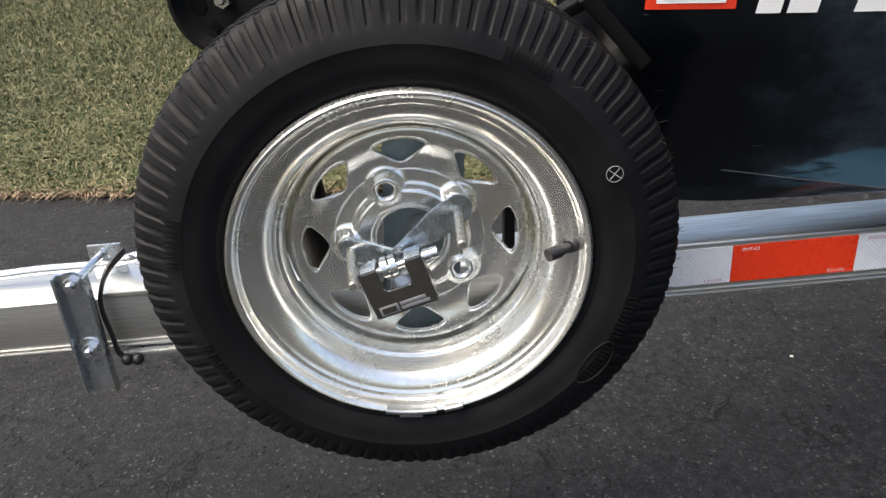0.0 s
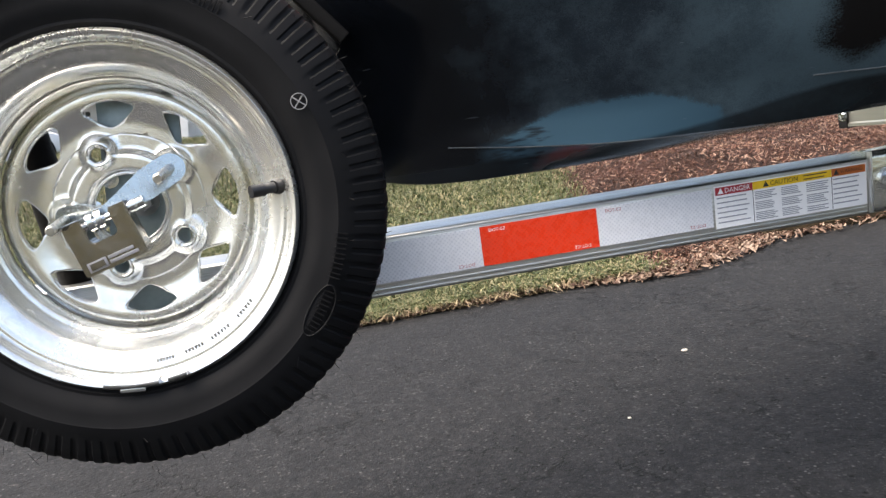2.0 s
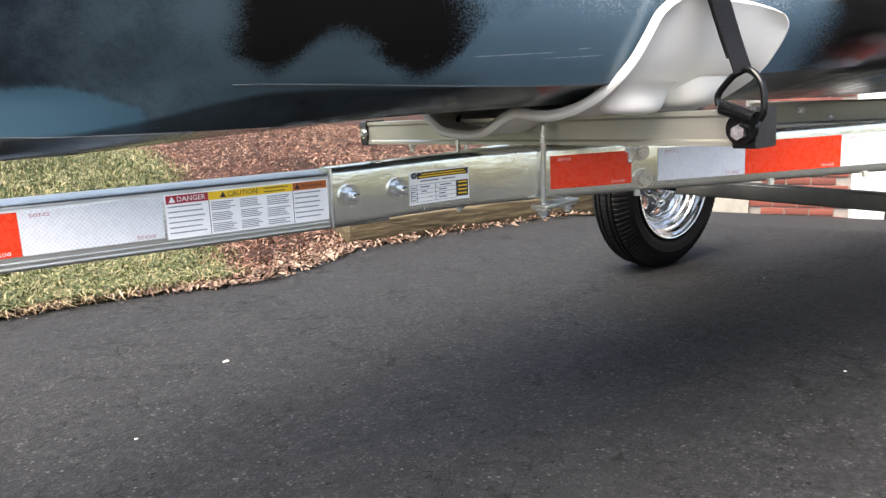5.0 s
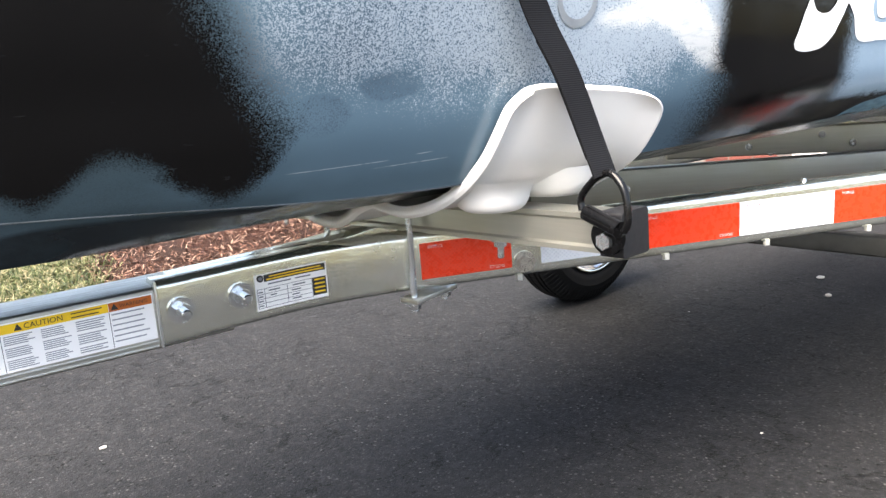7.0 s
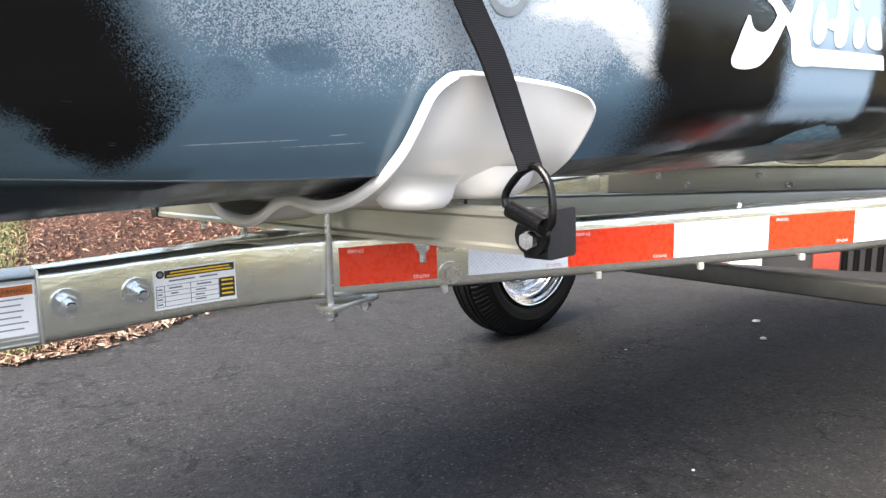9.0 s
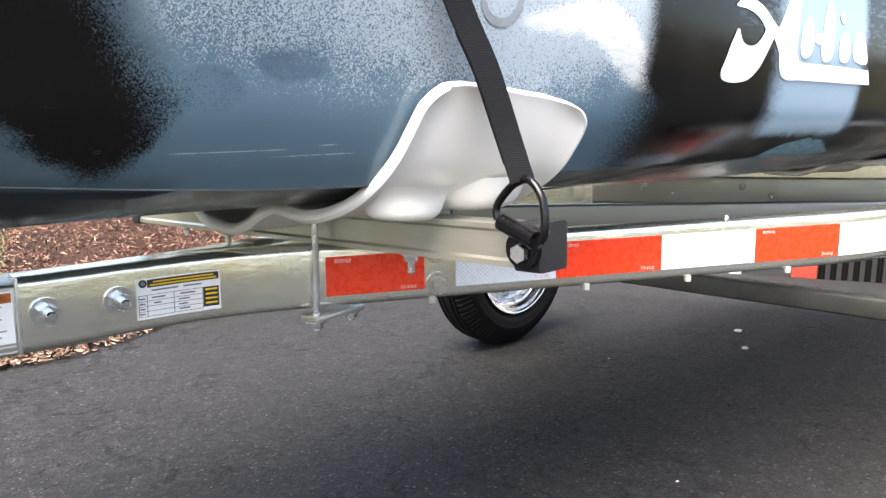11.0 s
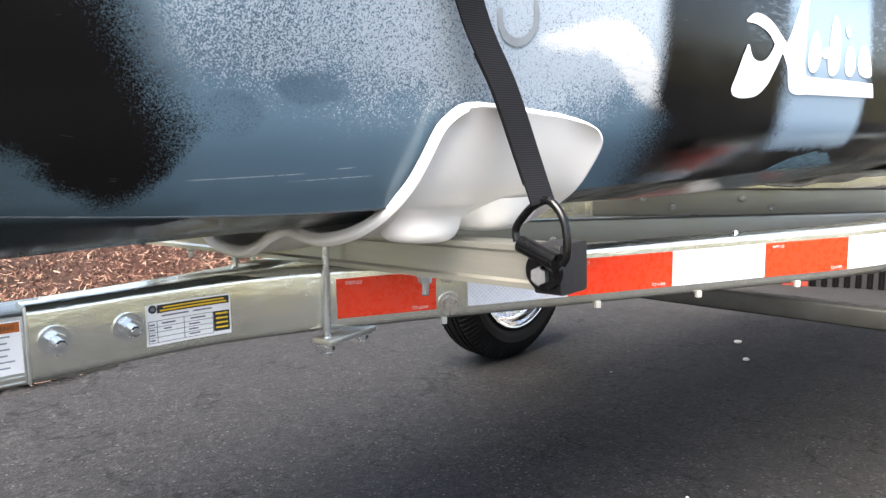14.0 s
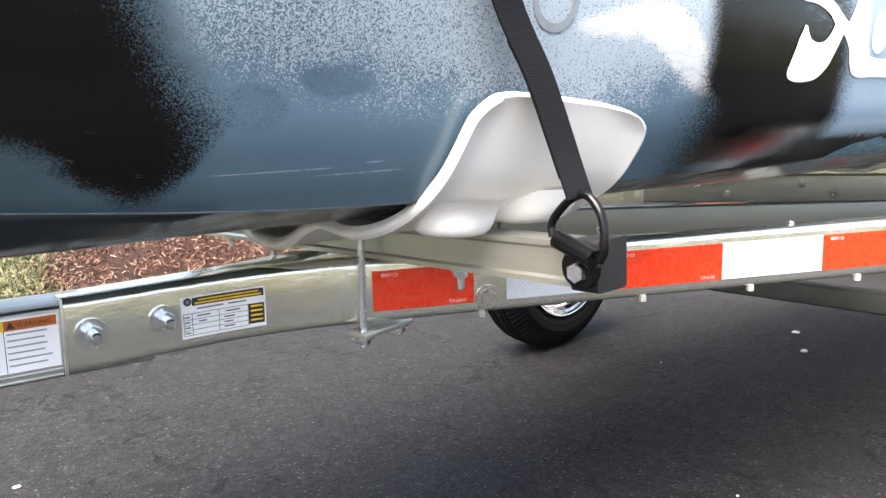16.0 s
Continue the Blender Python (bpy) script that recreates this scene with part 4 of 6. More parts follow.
for z0, w in ((-0.0335, 0.027), (-0.0385, 0.030)):
    part("embossed_bar", box((-0.0050, -0.0178, z0 - 0.0034), (-0.0050 + w, -0.0171, z0), 0.0003, m=LM), PRINT, body)


# ---- trailer: tongue, side rails, crossbars ----
def rot_text(x, y, z, turn=0.0, flip=False):
    """A pose for lettering that faces the driveway."""
    return pose(x, y, z, 0, 0, turn) @ pose(0, 0, 0, 90, 0, 0) @ (pose(0, 0, 0, 0, 0, 180) if flip else Matrix.Identity(4))


TONGUE_B, TONGUE_T = 0.402, 0.4785
sec = rounded(0.0765, TONGUE_T - TONGUE_B, 0.005, 3)
tz = (TONGUE_B + TONGUE_T) / 2
part("tongue", sweep([(-1.75, 0.0383, tz), (-0.9, 0.0383, tz), (0.62, 0.0383, tz)], sec), ALU, trailer, "square silver metal tongue beam")
for z0 in (0.4755, 0.4125, 0.4065):
    part("rib", box((-1.75, -0.0016, z0 - 0.0011), (0.527, 0.0005, z0 + 0.0011), 0.0005), ALU, trailer)


def tape_text(owner, x0, x1, y, z, turn, ink):
    """The makers' letters at two corners of a piece of tape."""
    lettering("lettering", "DOT-C2", 0.0058, rot_text(x0, y, z + 0.0195, turn), ink, owner)
    lettering("lettering", "DOT-C2", 0.0058, rot_text(x1, y, z - 0.0205, turn, True), ink, owner)


def flat_tape(x0, x1, material, label):
    ob = part("tape", box((x0, -0.0009, 0.4202), (x1, 0.001, 0.4706), 0.0), material, trailer, label, smooth=False)
    tape_text(ob, x0 + 0.011, x1 - 0.011, -0.0014, 0.4454, 0, INK_RED if material is TAPE_WHITE else WHITE)


flat_tape(-0.152, -0.0006, TAPE_WHITE, "white reflective tape with honeycomb pattern")
flat_tape(0.0, 0.1524, TAPE_RED, "red reflective tape")
flat_tape(0.1530, 0.3085, TAPE_WHITE, "white reflective tape with honeycomb pattern")

# warning label on the tongue
def slab(name, x0, x1, z0, z1, y, material, owner, label=""):
    return part(name, box((x0, y, z0), (x1, y + 0.0012, z1)), material, owner, label, smooth=False)


sign = slab("warning_label", 0.3120, 0.5265, 0.4170, 0.4725, -0.0010, WHITE, trailer, "white warning label with red, yellow and orange headings")
HEADS = ((0.3135, 0.3650, RED_LABEL, WHITE, "DANGER", 0.0088, 0.007), (0.3655, 0.4765, YELLOW_LABEL, INK, "CAUTION", 0.0088, 0.018), (0.4770, 0.5250, ORANGE_LABEL, INK, "WARNING", 0.0066, 0.006))
for x0, x1, m1, m2, word, size, off in HEADS:
    slab("heading", x0, x1, 0.4610, 0.4712, -0.0016, m1, sign)
    bm = bmesh.new()
    cx = x0 + off
    f = [bm.verts.new((cx + dx, -0.0021, 0.4660 + dz)) for dx, dz in ((-0.0042, -0.0032), (0.0042, -0.0032), (0, 0.0042))]
    bm.faces.new(f)
    part("warning_triangle", bm, m2, sign, smooth=False)
    lettering("lettering", word, size, rot_text(cx + 0.0055, -0.0021, 0.4660), m2, sign)
slab("divider", 0.3650, 0.3656, 0.4180, 0.4610, -0.0014, INK, sign)
slab("divider", 0.4764, 0.4770, 0.4180, 0.4610, -0.0014, INK, sign)
bm = bmesh.new()
for x0, x1, rows in ((0.3150, 0.3630, 12), (0.3680, 0.3990, 17), (0.4050, 0.4350, 17), (0.4405, 0.4720, 15), (0.4790, 0.5230, 12)):
    step = 0.039 / rows
    for k in range(rows):
        if k % 6 == 5 or (rows < 13 and k % 2):
            continue
        w = (x1 - x0) * (0.72 + 0.28 * rng.random())
        box((x0, -0.0016, 0.4585 - step * (k + 0.66)), (x0 + w, -0.0010, 0.4585 - step * (k + 0.18)), bm=bm)
part("small_print", bm, plain("print_grey", (0.30, 0.31, 0.34), 0.5), sign)
bm = bmesh.new()
for k in range(2):
    box((0.4370, -0.0021, 0.4678 - 0.0045 * k), (0.4370 + 0.033 - 0.004 * k, -0.0016, 0.4690 - 0.0045 * k), bm=bm)
part("small_print", bm, INK, sign)

# side rails: straight along the tongue, then splayed, then straight to the back
OUTER = [(0.530, -0.0065), (0.60, -0.0070), (0.66, -0.0085), (0.715, -0.0130), (0.765, -0.0225), (0.815, -0.0375), (0.87, -0.0580), (0.95, -0.0915), (1.05, -0.1340), (1.20, -0.1985), (1.40, -0.2835), (1.58, -0.3600), (1.65, -0.3860), (1.72, -0.4040), (1.80, -0.4140), (1.95, -0.4180), (2.4, -0.4180), (4.3, -0.4180)]


def rail_z(x):
    return 0.4455 + 0.026 * max(0.0, min(x, 2.0) - 0.55)


LINE = spline([(x, y, 0) for x, y in OUTER], 6)


def outer_at(x):
    """A point of the near rail's outer face, and its outward way, by x."""
    for a, b in zip(LINE, LINE[1:]):
        if a.x <= x <= b.x:
            t = (x - a.x) / max(1e-9, b.x - a.x)
            d = (b - a).normalized()
            return a.lerp(b, t), Vector((d.y, -d.x, 0)) * (1 if d.x > 0 else -1), d
    return LINE[-1], Vector((0, -1, 0)), Vector((1, 0, 0))


def rail(mirror):
    pts = []
    for p in LINE:
        _, out, _ = outer_at(min(p.x, 4.29))
        q = p - out * 0.021
        far = 0.0766 - q.y
        pts.append((q.x, far, rail_z(p.x) - 0.006 - 0.037 * (far - q.y)) if mirror else (q.x, q.y, rail_z(p.x)))
    return sweep(pts, rounded(0.042, 0.081, 0.009, 4))


part("side_rail", rail(False), GALV_RAIL, trailer, "galvanised side rail with rounded edges")
part("side_rail", rail(True), GALV_RAIL, trailer, "galvanised side rail with rounded edges")
part("rail_end", box((0.5285, -0.0078, 0.4045), (0.5312, 0.0, 0.4865), 0.0008), GALV, trailer)


def rail_tape(x0, x1, material, label):
    pts = []
    for k in range(15):
        x = x0 + (x1 - x0) * k / 14
        p, out, d = outer_at(x)
        q = p + out * 0.0006
        pts.append((q.x, q.y, rail_z(x)))
    ob = part("tape", sweep(pts, [(-0.0005, -0.0254), (0.0006, -0.0254), (0.0006, 0.0254), (-0.0005, 0.0254)]), material, trailer, label, smooth=False)
    for x, dz, flip in ((x0 + 0.010, 0.0195, False), (x1 - 0.010, -0.0205, True)):
        p, out, d = outer_at(x)
        q = p + out * 0.0018
        turn = math.degrees(math.atan2(d.y, d.x))
        lettering("lettering", "DOT-C2", 0.0058, rot_text(q.x, q.y, rail_z(x) + dz, turn, flip), INK_RED if material is TAPE_WHITE else WHITE, ob)


rail_tape(0.8695, 0.9890, TAPE_RED, "red reflective tape")
rail_tape(1.0290, 1.1620, TAPE_WHITE, "white reflective tape with honeycomb pattern")
rail_tape(1.1626, 1.3140, TAPE_RED, "red reflective tape")
rail_tape(1.3146, 1.4610, TAPE_WHITE, "white reflective tape with honeycomb pattern")
rail_tape(1.4616, 1.6040, TAPE_RED, "red reflective tape")
rail_tape(1.6046, 1.7400, TAPE_WHITE, "white reflective tape with honeycomb pattern")

# rating label on the rail, bent with it
def bent_slab(name, x0, x1, z0, z1, d, material, owner, label=""):
    """A thin slip on the rail's outer face; d: how far it stands off."""
    k = max(2, round((x1 - x0) / 0.008))
    bm = bmesh.new()
    rows = []
    for i in range(k + 1):
        u = x0 + (x1 - x0) * i / k
        x = 0.650 + (u - 0.650) * 0.95
        p, out, _ = outer_at(x)
        rise = 0.028 * (x - 0.70)
        q, b = p + out * d, p + out * (d - 0.0008)
        rows.append([bm.verts.new((w.x, w.y, z + rise)) for w, z in ((q, z0), (q, z1), (b, z1), (b, z0))])
    for a, b in zip(rows, rows[1:]):
        for m in range(4):
            bm.faces.new((a[m], a[(m + 1) % 4], b[(m + 1) % 4], b[m]))
    bm.faces.new(rows[0])
    bm.faces.new(list(reversed(rows[-1])))
    return part(name, bm, material, owner, label, smooth=False)


rating = bent_slab("rating_label", 0.6500, 0.7510, 0.4235, 0.4710, 0.0010, WHITE, trailer, "white tyre rating label with black and yellow panels")


def on_rating(name, x0, x1, z0, z1, material, d=0.0006):
    return bent_slab(name, x0, x1, z0, z1, 0.0011 + d, material, rating)


on_rating("heading", 0.6630, 0.7490, 0.4605, 0.4695, INK)
on_rating("heading_print", 0.6700, 0.7430, 0.4658, 0.4674, YELLOW_LABEL, 0.0010)
on_rating("heading_print", 0.6660, 0.7460, 0.4622, 0.4640, YELLOW_LABEL, 0.0010)
on_rating("panel", 0.7300, 0.7490, 0.4280, 0.4520, INK)
for k in range(4):
    on_rating("panel_print", 0.7325, 0.7470, 0.4480 - 0.0055 * k, 0.4500 - 0.0055 * k, YELLOW_LABEL, 0.0010)
for z0 in (0.4265, 0.4325, 0.4385, 0.4445, 0.4515):
    on_rating("grid_line", 0.6520, 0.7295, z0, z0 + 0.0005, GREY_INK)
for x0 in (0.6520, 0.6620, 0.6940, 0.7290):
    on_rating("grid_line", x0, x0 + 0.0006, 0.4265, 0.4520, GREY_INK)
for x0, z0, w in ((0.6680, 0.4560, 0.032), (0.7060, 0.4560, 0.022), (0.6680, 0.4475, 0.016), (0.7020, 0.4475, 0.018), (0.6700, 0.4410, 0.009), (0.7000, 0.4410, 0.013), (0.7000, 0.4350, 0.011), (0.7000, 0.4295, 0.013), (0.6535, 0.4470, 0.006), (0.6535, 0.4410, 0.006), (0.6535, 0.4350, 0.006), (0.6535, 0.4290, 0.006)):
    on_rating("small_print", x0, x0 + w, z0, z0 + 0.0016, GREY_INK)
p, out, d = outer_at(0.6573)
bm = rod(p, p + out * 0.0020, 0.0046, seg=20)
bmesh.ops.translate(bm, vec=(0, 0, 0.4645), verts=list(bm.verts))
part("tyre_symbol", bm, INK, rating)
bm = rod(p + out * 0.0018, p + out * 0.0026, 0.0024, seg=20)
bmesh.ops.translate(bm, vec=(0, 0, 0.4645), verts=list(bm.verts))
part("tyre_symbol", bm, GREY_INK, rating)


def fitting(name, bm, label=""):
    return part(name, bm, ZINC, trailer, label, sharp=30)


fitting("tongue_bolt", hexnut((0.5555, -0.0068, 0.4470), (0, -1, 0), 0.0105, 0.0135, bolt=0.012), "zinc-plated bolt with washer and nut")
fitting("tongue_bolt", hexnut((0.6305, -0.0074, 0.4490), (0, -1, 0), 0.0105, 0.0135, bolt=0.012), "zinc-plated bolt with washer and nut")
p, out, d = outer_at(1.006)
part("splice_bolt", hexnut((p.x, p.y, rail_z(1.02) - 0.020), out, 0.0100, 0.009), STEEL, trailer, "hexagon bolt with washer", sharp=30)
part("splice_bolt", hexnut((p.x - 0.004, p.y, rail_z(1.02) + 0.021), out, 0.0085, 0.008), STEEL, trailer, "hexagon bolt with washer", sharp=30)
CLIP = plain("pale_clip", (0.42, 0.42, 0.38), 0.5)
for x0 in (1.0, 1.208, 1.360, 1.522):
    p, out, d = outer_at(x0)
    q = p - out * 0.004
    part("wire_clip", box((-0.004, -0.0035, -0.0065), (0.004, 0.0035, 0.003), 0.001, m=Matrix.Translation((q.x, q.y, rail_z(x0) - 0.0405)) @ Matrix.Rotation(math.atan2(d.y, d.x), 4, "Z")), CLIP, trailer, "pale plastic wire clip")
for x0 in (1.425,):
    p, out, d = outer_at(x0)
    q = p - out * 0.02
    fitting("rail_rivet", rod((q.x, q.y, rail_z(x0) + 0.0395), (q.x, q.y, rail_z(x0) + 0.0455), 0.005, 0.0035))
for dz in (0.018, -0.018):
    p, out, d = outer_at(1.76)
    fitting("bend_bolt", hexnut((p.x, p.y, rail_z(1.76) + dz), out, 0.009, 0.008))

# crossbar under the front cradle, a little askew on the frame
BAR_N, BAR_F = Vector((0.9300, -0.384, 0.5320)), Vector((0.8220, 0.440, 0.4960))
ACROSS = (BAR_F - BAR_N).normalized()


def on_bar(s, forward=0.0, up=0.0):
    """A place s metres from the crossbar's near end, towards the front of the trailer and up."""
    fwd = ACROSS.cross(Vector((0, 0, 1))).normalized() * -1
    return BAR_N + ACROSS * s + fwd * forward + Vector((0, 0, up))


channel = [(-0.021, -0.0215), (0.021, -0.0215), (0.021, -0.016), (0.0185, -0.013), (0.0185, 0.013), (0.021, 0.016), (0.021, 0.0215), (-0.021, 0.0215), (-0.021, 0.016), (-0.0185, 0.013), (-0.0185, -0.013), (-0.021, -0.016)]
crossbar = part("crossbar", sweep([on_bar(0.03), on_bar(0.4), on_bar(0.83)], channel), GALV_BAR, trailer, "galvanised channel crossbar under the cradle", sharp=25)
endsec = rounded(0.047, 0.049, 0.004, 3)
part("end_cap", sweep([on_bar(-0.002), on_bar(0.028)], endsec), BLACK, crossbar, "black plastic end cap")
part("end_cap", sweep([on_bar(0.825), on_bar(0.845)], endsec), BLACK, crossbar, "black plastic end cap")
FWD = (on_bar(0, 1) - on_bar(0)).normalized()
fitting("cap_bolt", hexnut(on_bar(0.834, 0.022), FWD, 0.007, 0.006))


def u_bolt(s, x_rail, low):
    """A threaded U over the crossbar down to a plate under the rail."""
    a, b = on_bar(s - 0.030, 0.034), on_bar(s - 0.019, -0.032) if low > 0.40 else on_bar(s + 0.030, -0.036)
    bm = bmesh.new()
    top = 0.010
    for p in (a, b):
        rod((p.x, p.y, low - 0.022), (p.x, p.y, p.z + top), 0.0046, seg=12, bm=bm)
        for k in range(16):
            z = low - 0.021 + 0.004 * k
            rod((p.x, p.y, z), (p.x, p.y, z + 0.0018), 0.0052, seg=10, bm=bm)
        hexnut((p.x, p.y, low - 0.006), (0, 0, -1), 0.0090, 0.010, bm)
    arch = [(a.x, a.y, a.z + top), a.lerp(b, 0.15) + Vector((0, 0, 0.022)), a.lerp(b, 0.5) + Vector((0, 0, 0.026)), a.lerp(b, 0.85) + Vector((0, 0, 0.022)), (b.x, b.y, b.z + top)]
    tube(spline(arch, 5), 0.0046, 12, bm)
    ob = fitting("u_bolt", bm, "zinc-plated threaded U-bolt")
    c = (a + b) / 2
    ang = math.atan2(b.y - a.y, b.x - a.x)
    part("clamp_plate", box((-0.046, -0.015, low - 0.007), (0.046, 0.015, low), 0.002, m=Matrix.Translation((c.x, c.y, 0)) @ Matrix.Rotation(ang, 4, "Z")), GALV, ob, "galvanised clamp plate")


u_bolt(0.361, 0.86, 0.4080)
u_bolt(0.560, 0.86, 0.3960)
fitting("crossbar_bolt", hexnut(on_bar(0.192, 0.004, -0.022), (0, 0, -1), 0.008, 0.009, bolt=0.014))
fitting("crossbar_bolt", hexnut(on_bar(0.70, 0.004, -0.022), (0, 0, -1), 0.006, 0.007, bolt=0.009))

# frame members further back
def beam(a, b, w, h, material, label=""):
    return part("frame_member", sweep([a, b], rounded(w, h, 0.005, 3)), material, trailer, label)


beam((1.40, 0.320, 0.436), (2.60, -0.407, 0.440), 0.030, 0.076, GALV_FRAME, "galvanised diagonal frame member with bolt holes")
beam((1.98, 0.430, 0.469), (2.95, -0.42, 0.469), 0.030, 0.072, GALV_FRAME, "galvanised frame member")
beam((2.20, 0.52, 0.560), (3.10, -0.40, 0.560), 0.034, 0.060, GALV_FRAME, "galvanised rear crossbar")
for x0, y0, z0, h in ((2.175, 0.262, 0.436, 0.060), (1.575, 0.213, 0.436, 0.0)):
    if h:
        bm = rod((x0, y0 - 0.012, z0 - 0.006), (x0, y0 - 0.012, z0 + h), 0.0045)
        hexnut((x0, y0 - 0.012, z0), (0, 0, 1), 0.008, 0.01, bm)
        fitting("vertical_stud", bm)
    else:
        fitting("frame_bolt", hexnut((x0 - 0.008, y0 - 0.013, z0 - 0.005), (-0.5, -0.86, 0), 0.006, 0.005))
for t in (0.10, 0.16, 0.30, 0.36, 0.62):
    x0, y0 = 1.98 + 0.97 * t, 0.43 - 0.85 * t
    fitting("frame_bolt", hexnut((x0 - 0.010, y0 - 0.0125, 0.469 - 0.012 + 0.024 * ((t * 50) % 2)), (-0.66, -0.75, 0), 0.006, 0.005))

# axle and road wheels
axle = part("axle", sweep([(1.905, 0.60, 0.262), (2.115, -0.52, 0.275)], rounded(0.045, 0.045, 0.006, 3)), plain("dull_axle_steel", (0.08, 0.08, 0.075), 0.5, 0.6, 0.2, 12), trailer, "dull grey square axle")
for place, side in ((Vector((1.940, 0.716, 0.2660)), 1), (Vector((2.190, -0.585, 0.2655)), -1)):
    turn = Matrix.Rotation(radians(7.4 if side > 0 else 7.4), 4, "Z")
    m = Matrix.Translation(place) @ turn @ Matrix.Rotation(radians(-90 * side), 4, "X")
    bm = rod(m @ Vector((0, 0, -0.06)), m @ Vector((0, 0, 0.045)), 0.03, seg=24)
    hub = part("wheel", bm, DARK_GAP, trailer, "road wheel with black tyre and bright rim")
    wheel_parts(trailer, m, radians(20), radians(10), CHROME, hub)

# clamp with a black band and the cable end at the front of the tongue
brk = part("clamp_bracket", sweep([(-0.7845, -0.018, 0.523), (-0.7915, -0.018, 0.357)], [(-0.019, 0.014), (-0.019, 0.0), (0.019, 0.0), (0.019, 0.014), (0.0165, 0.014), (0.0165, 0.003), (-0.0165, 0.003), (-0.0165, 0.014)], up=(0, -1, 0)), BRACKET, trailer, "zinc-plated channel bracket with bolt holes", sharp=25)
for z0 in (0.512, 0.420):
    part("bracket_bolt", hexnut((-0.784 - 0.005 * (z0 < 0.5), -0.021, z0), (0, -1, 0), 0.0100, 0.008, bolt=0.004), ZINC, brk)
for z0 in (0.447, 0.397, 0.372):
    part("bolt_hole", rod((-0.787, -0.0205, z0), (-0.787, -0.0212, z0), 0.0058, seg=20), HOLE, brk)
part("through_bolt", rod((-0.783, -0.02, 0.512), (-0.774, 0.056, 0.512), 0.0055), ZINC, brk)
part("clamp_bracket", box((-0.790, 0.046, 0.479), (-0.748, 0.050, 0.526), 0.001), BRACKET, trailer, "zinc-plated channel bracket with bolt holes")
part("carrier_leg", box((-0.715, 0.079, 0.300), (-0.672, 0.084, 0.50), 0.001), GALV, trailer)
part("saddle_plate", box((-0.770, -0.006, 0.479), (-0.640, 0.083, 0.486), 0.002), GALV, trailer)
part("saddle_plate", box((-0.760, -0.008, 0.394), (-0.640, 0.083, 0.400), 0.002), GALV, trailer)
band = [(-0.738, 0.03, 0.524), (-0.752, -0.002, 0.512), (-0.766, -0.011, 0.476), (-0.765, -0.011, 0.430), (-0.764, -0.011, 0.405), (-0.758, -0.012, 0.396)]
part("rubber_band", sweep(spline(band, 5), rounded(0.0085, 0.004, 0.0012, 2), up=(0.9, 0.1, 0.2)), BLACK, trailer, "black rubber band round the tongue")
bm = bmesh.new()
for q in ((-0.7545, -0.014, 0.3945), (-0.7430, -0.012, 0.3925)):
    ball = bmesh.ops.create_icosphere(bm, subdivisions=3, radius=0.0078)
    bmesh.ops.translate(bm, vec=q, verts=ball["verts"])
part("band_toggle", bm, BLACK, trailer, "black toggle")
part("safety_wire", tube(spline([(-0.95, 0.05, 0.492), (-0.86, 0.052, 0.496), (-0.78, 0.05, 0.497), (-0.72, 0.03, 0.515), (-0.66, 0.04, 0.52), (-0.6, 0.05, 0.515)], 5), 0.0065, 10), ZINC, trailer)


# ---- kayak ----
MID = 0.038
# x, keel height, lower chine (y, z), upper chine (y, z), then y at heights 0.65, 0.70, 0.76, 0.88
STATIONS = [
    (-0.205, 0.735, (0.036, 0.745), (0.035, 0.755), 0.034, 0.034, 0.030, 0.020),
    (-0.185, 0.640, (0.030, 0.660), (0.029, 0.675), 0.026, 0.020, 0.004, -0.020),
    (-0.150, 0.560, (0.022, 0.600), (0.018, 0.630), 0.010, -0.010, -0.045, -0.070),
    (-0.100, 0.538, (0.010, 0.584), (0.002, 0.608), -0.012, -0.035, -0.070, -0.095),
    (-0.026, 0.527, (-0.006, 0.575), (-0.010, 0.595), -0.035, -0.064, -0.098, -0.125),
    (0.080, 0.526, (-0.034, 0.562), (-0.036, 0.603), -0.068, -0.098, -0.135, -0.165),
    (0.200, 0.527, (-0.072, 0.554), (-0.080, 0.602), -0.112, -0.140, -0.175, -0.208),
    (0.400, 0.537, (-0.112, 0.553), (-0.157, 0.601), -0.190, -0.212, -0.238, -0.268),
    (0.600, 0.546, (-0.130, 0.558), (-0.218, 0.592), -0.258, -0.276, -0.296, -0.320),
    (0.750, 0.549, (-0.140, 0.560), (-0.246, 0.588), -0.279, -0.292, -0.308, -0.332),
    (0.930, 0.548, (-0.150, 0.561), (-0.262, 0.590), -0.294, -0.307, -0.319, -0.328),
    (1.300, 0.540, (-0.160, 0.562), (-0.280, 0.598), -0.320, -0.334, -0.341, -0.338),
    (1.640, 0.534, (-0.160, 0.566), (-0.280, 0.603), -0.324, -0.337, -0.344, -0.338),
    (2.200, 0.540, (-0.158, 0.572), (-0.272, 0.608), -0.318, -0.332, -0.340, -0.335),
    (3.000, 0.555, (-0.120, 0.590), (-0.215, 0.625), -0.255, -0.270, -0.286, -0.305),
    (3.600, 0.580, (-0.060, 0.615), (-0.110, 0.650), -0.125, -0.140, -0.155, -0.170),
]


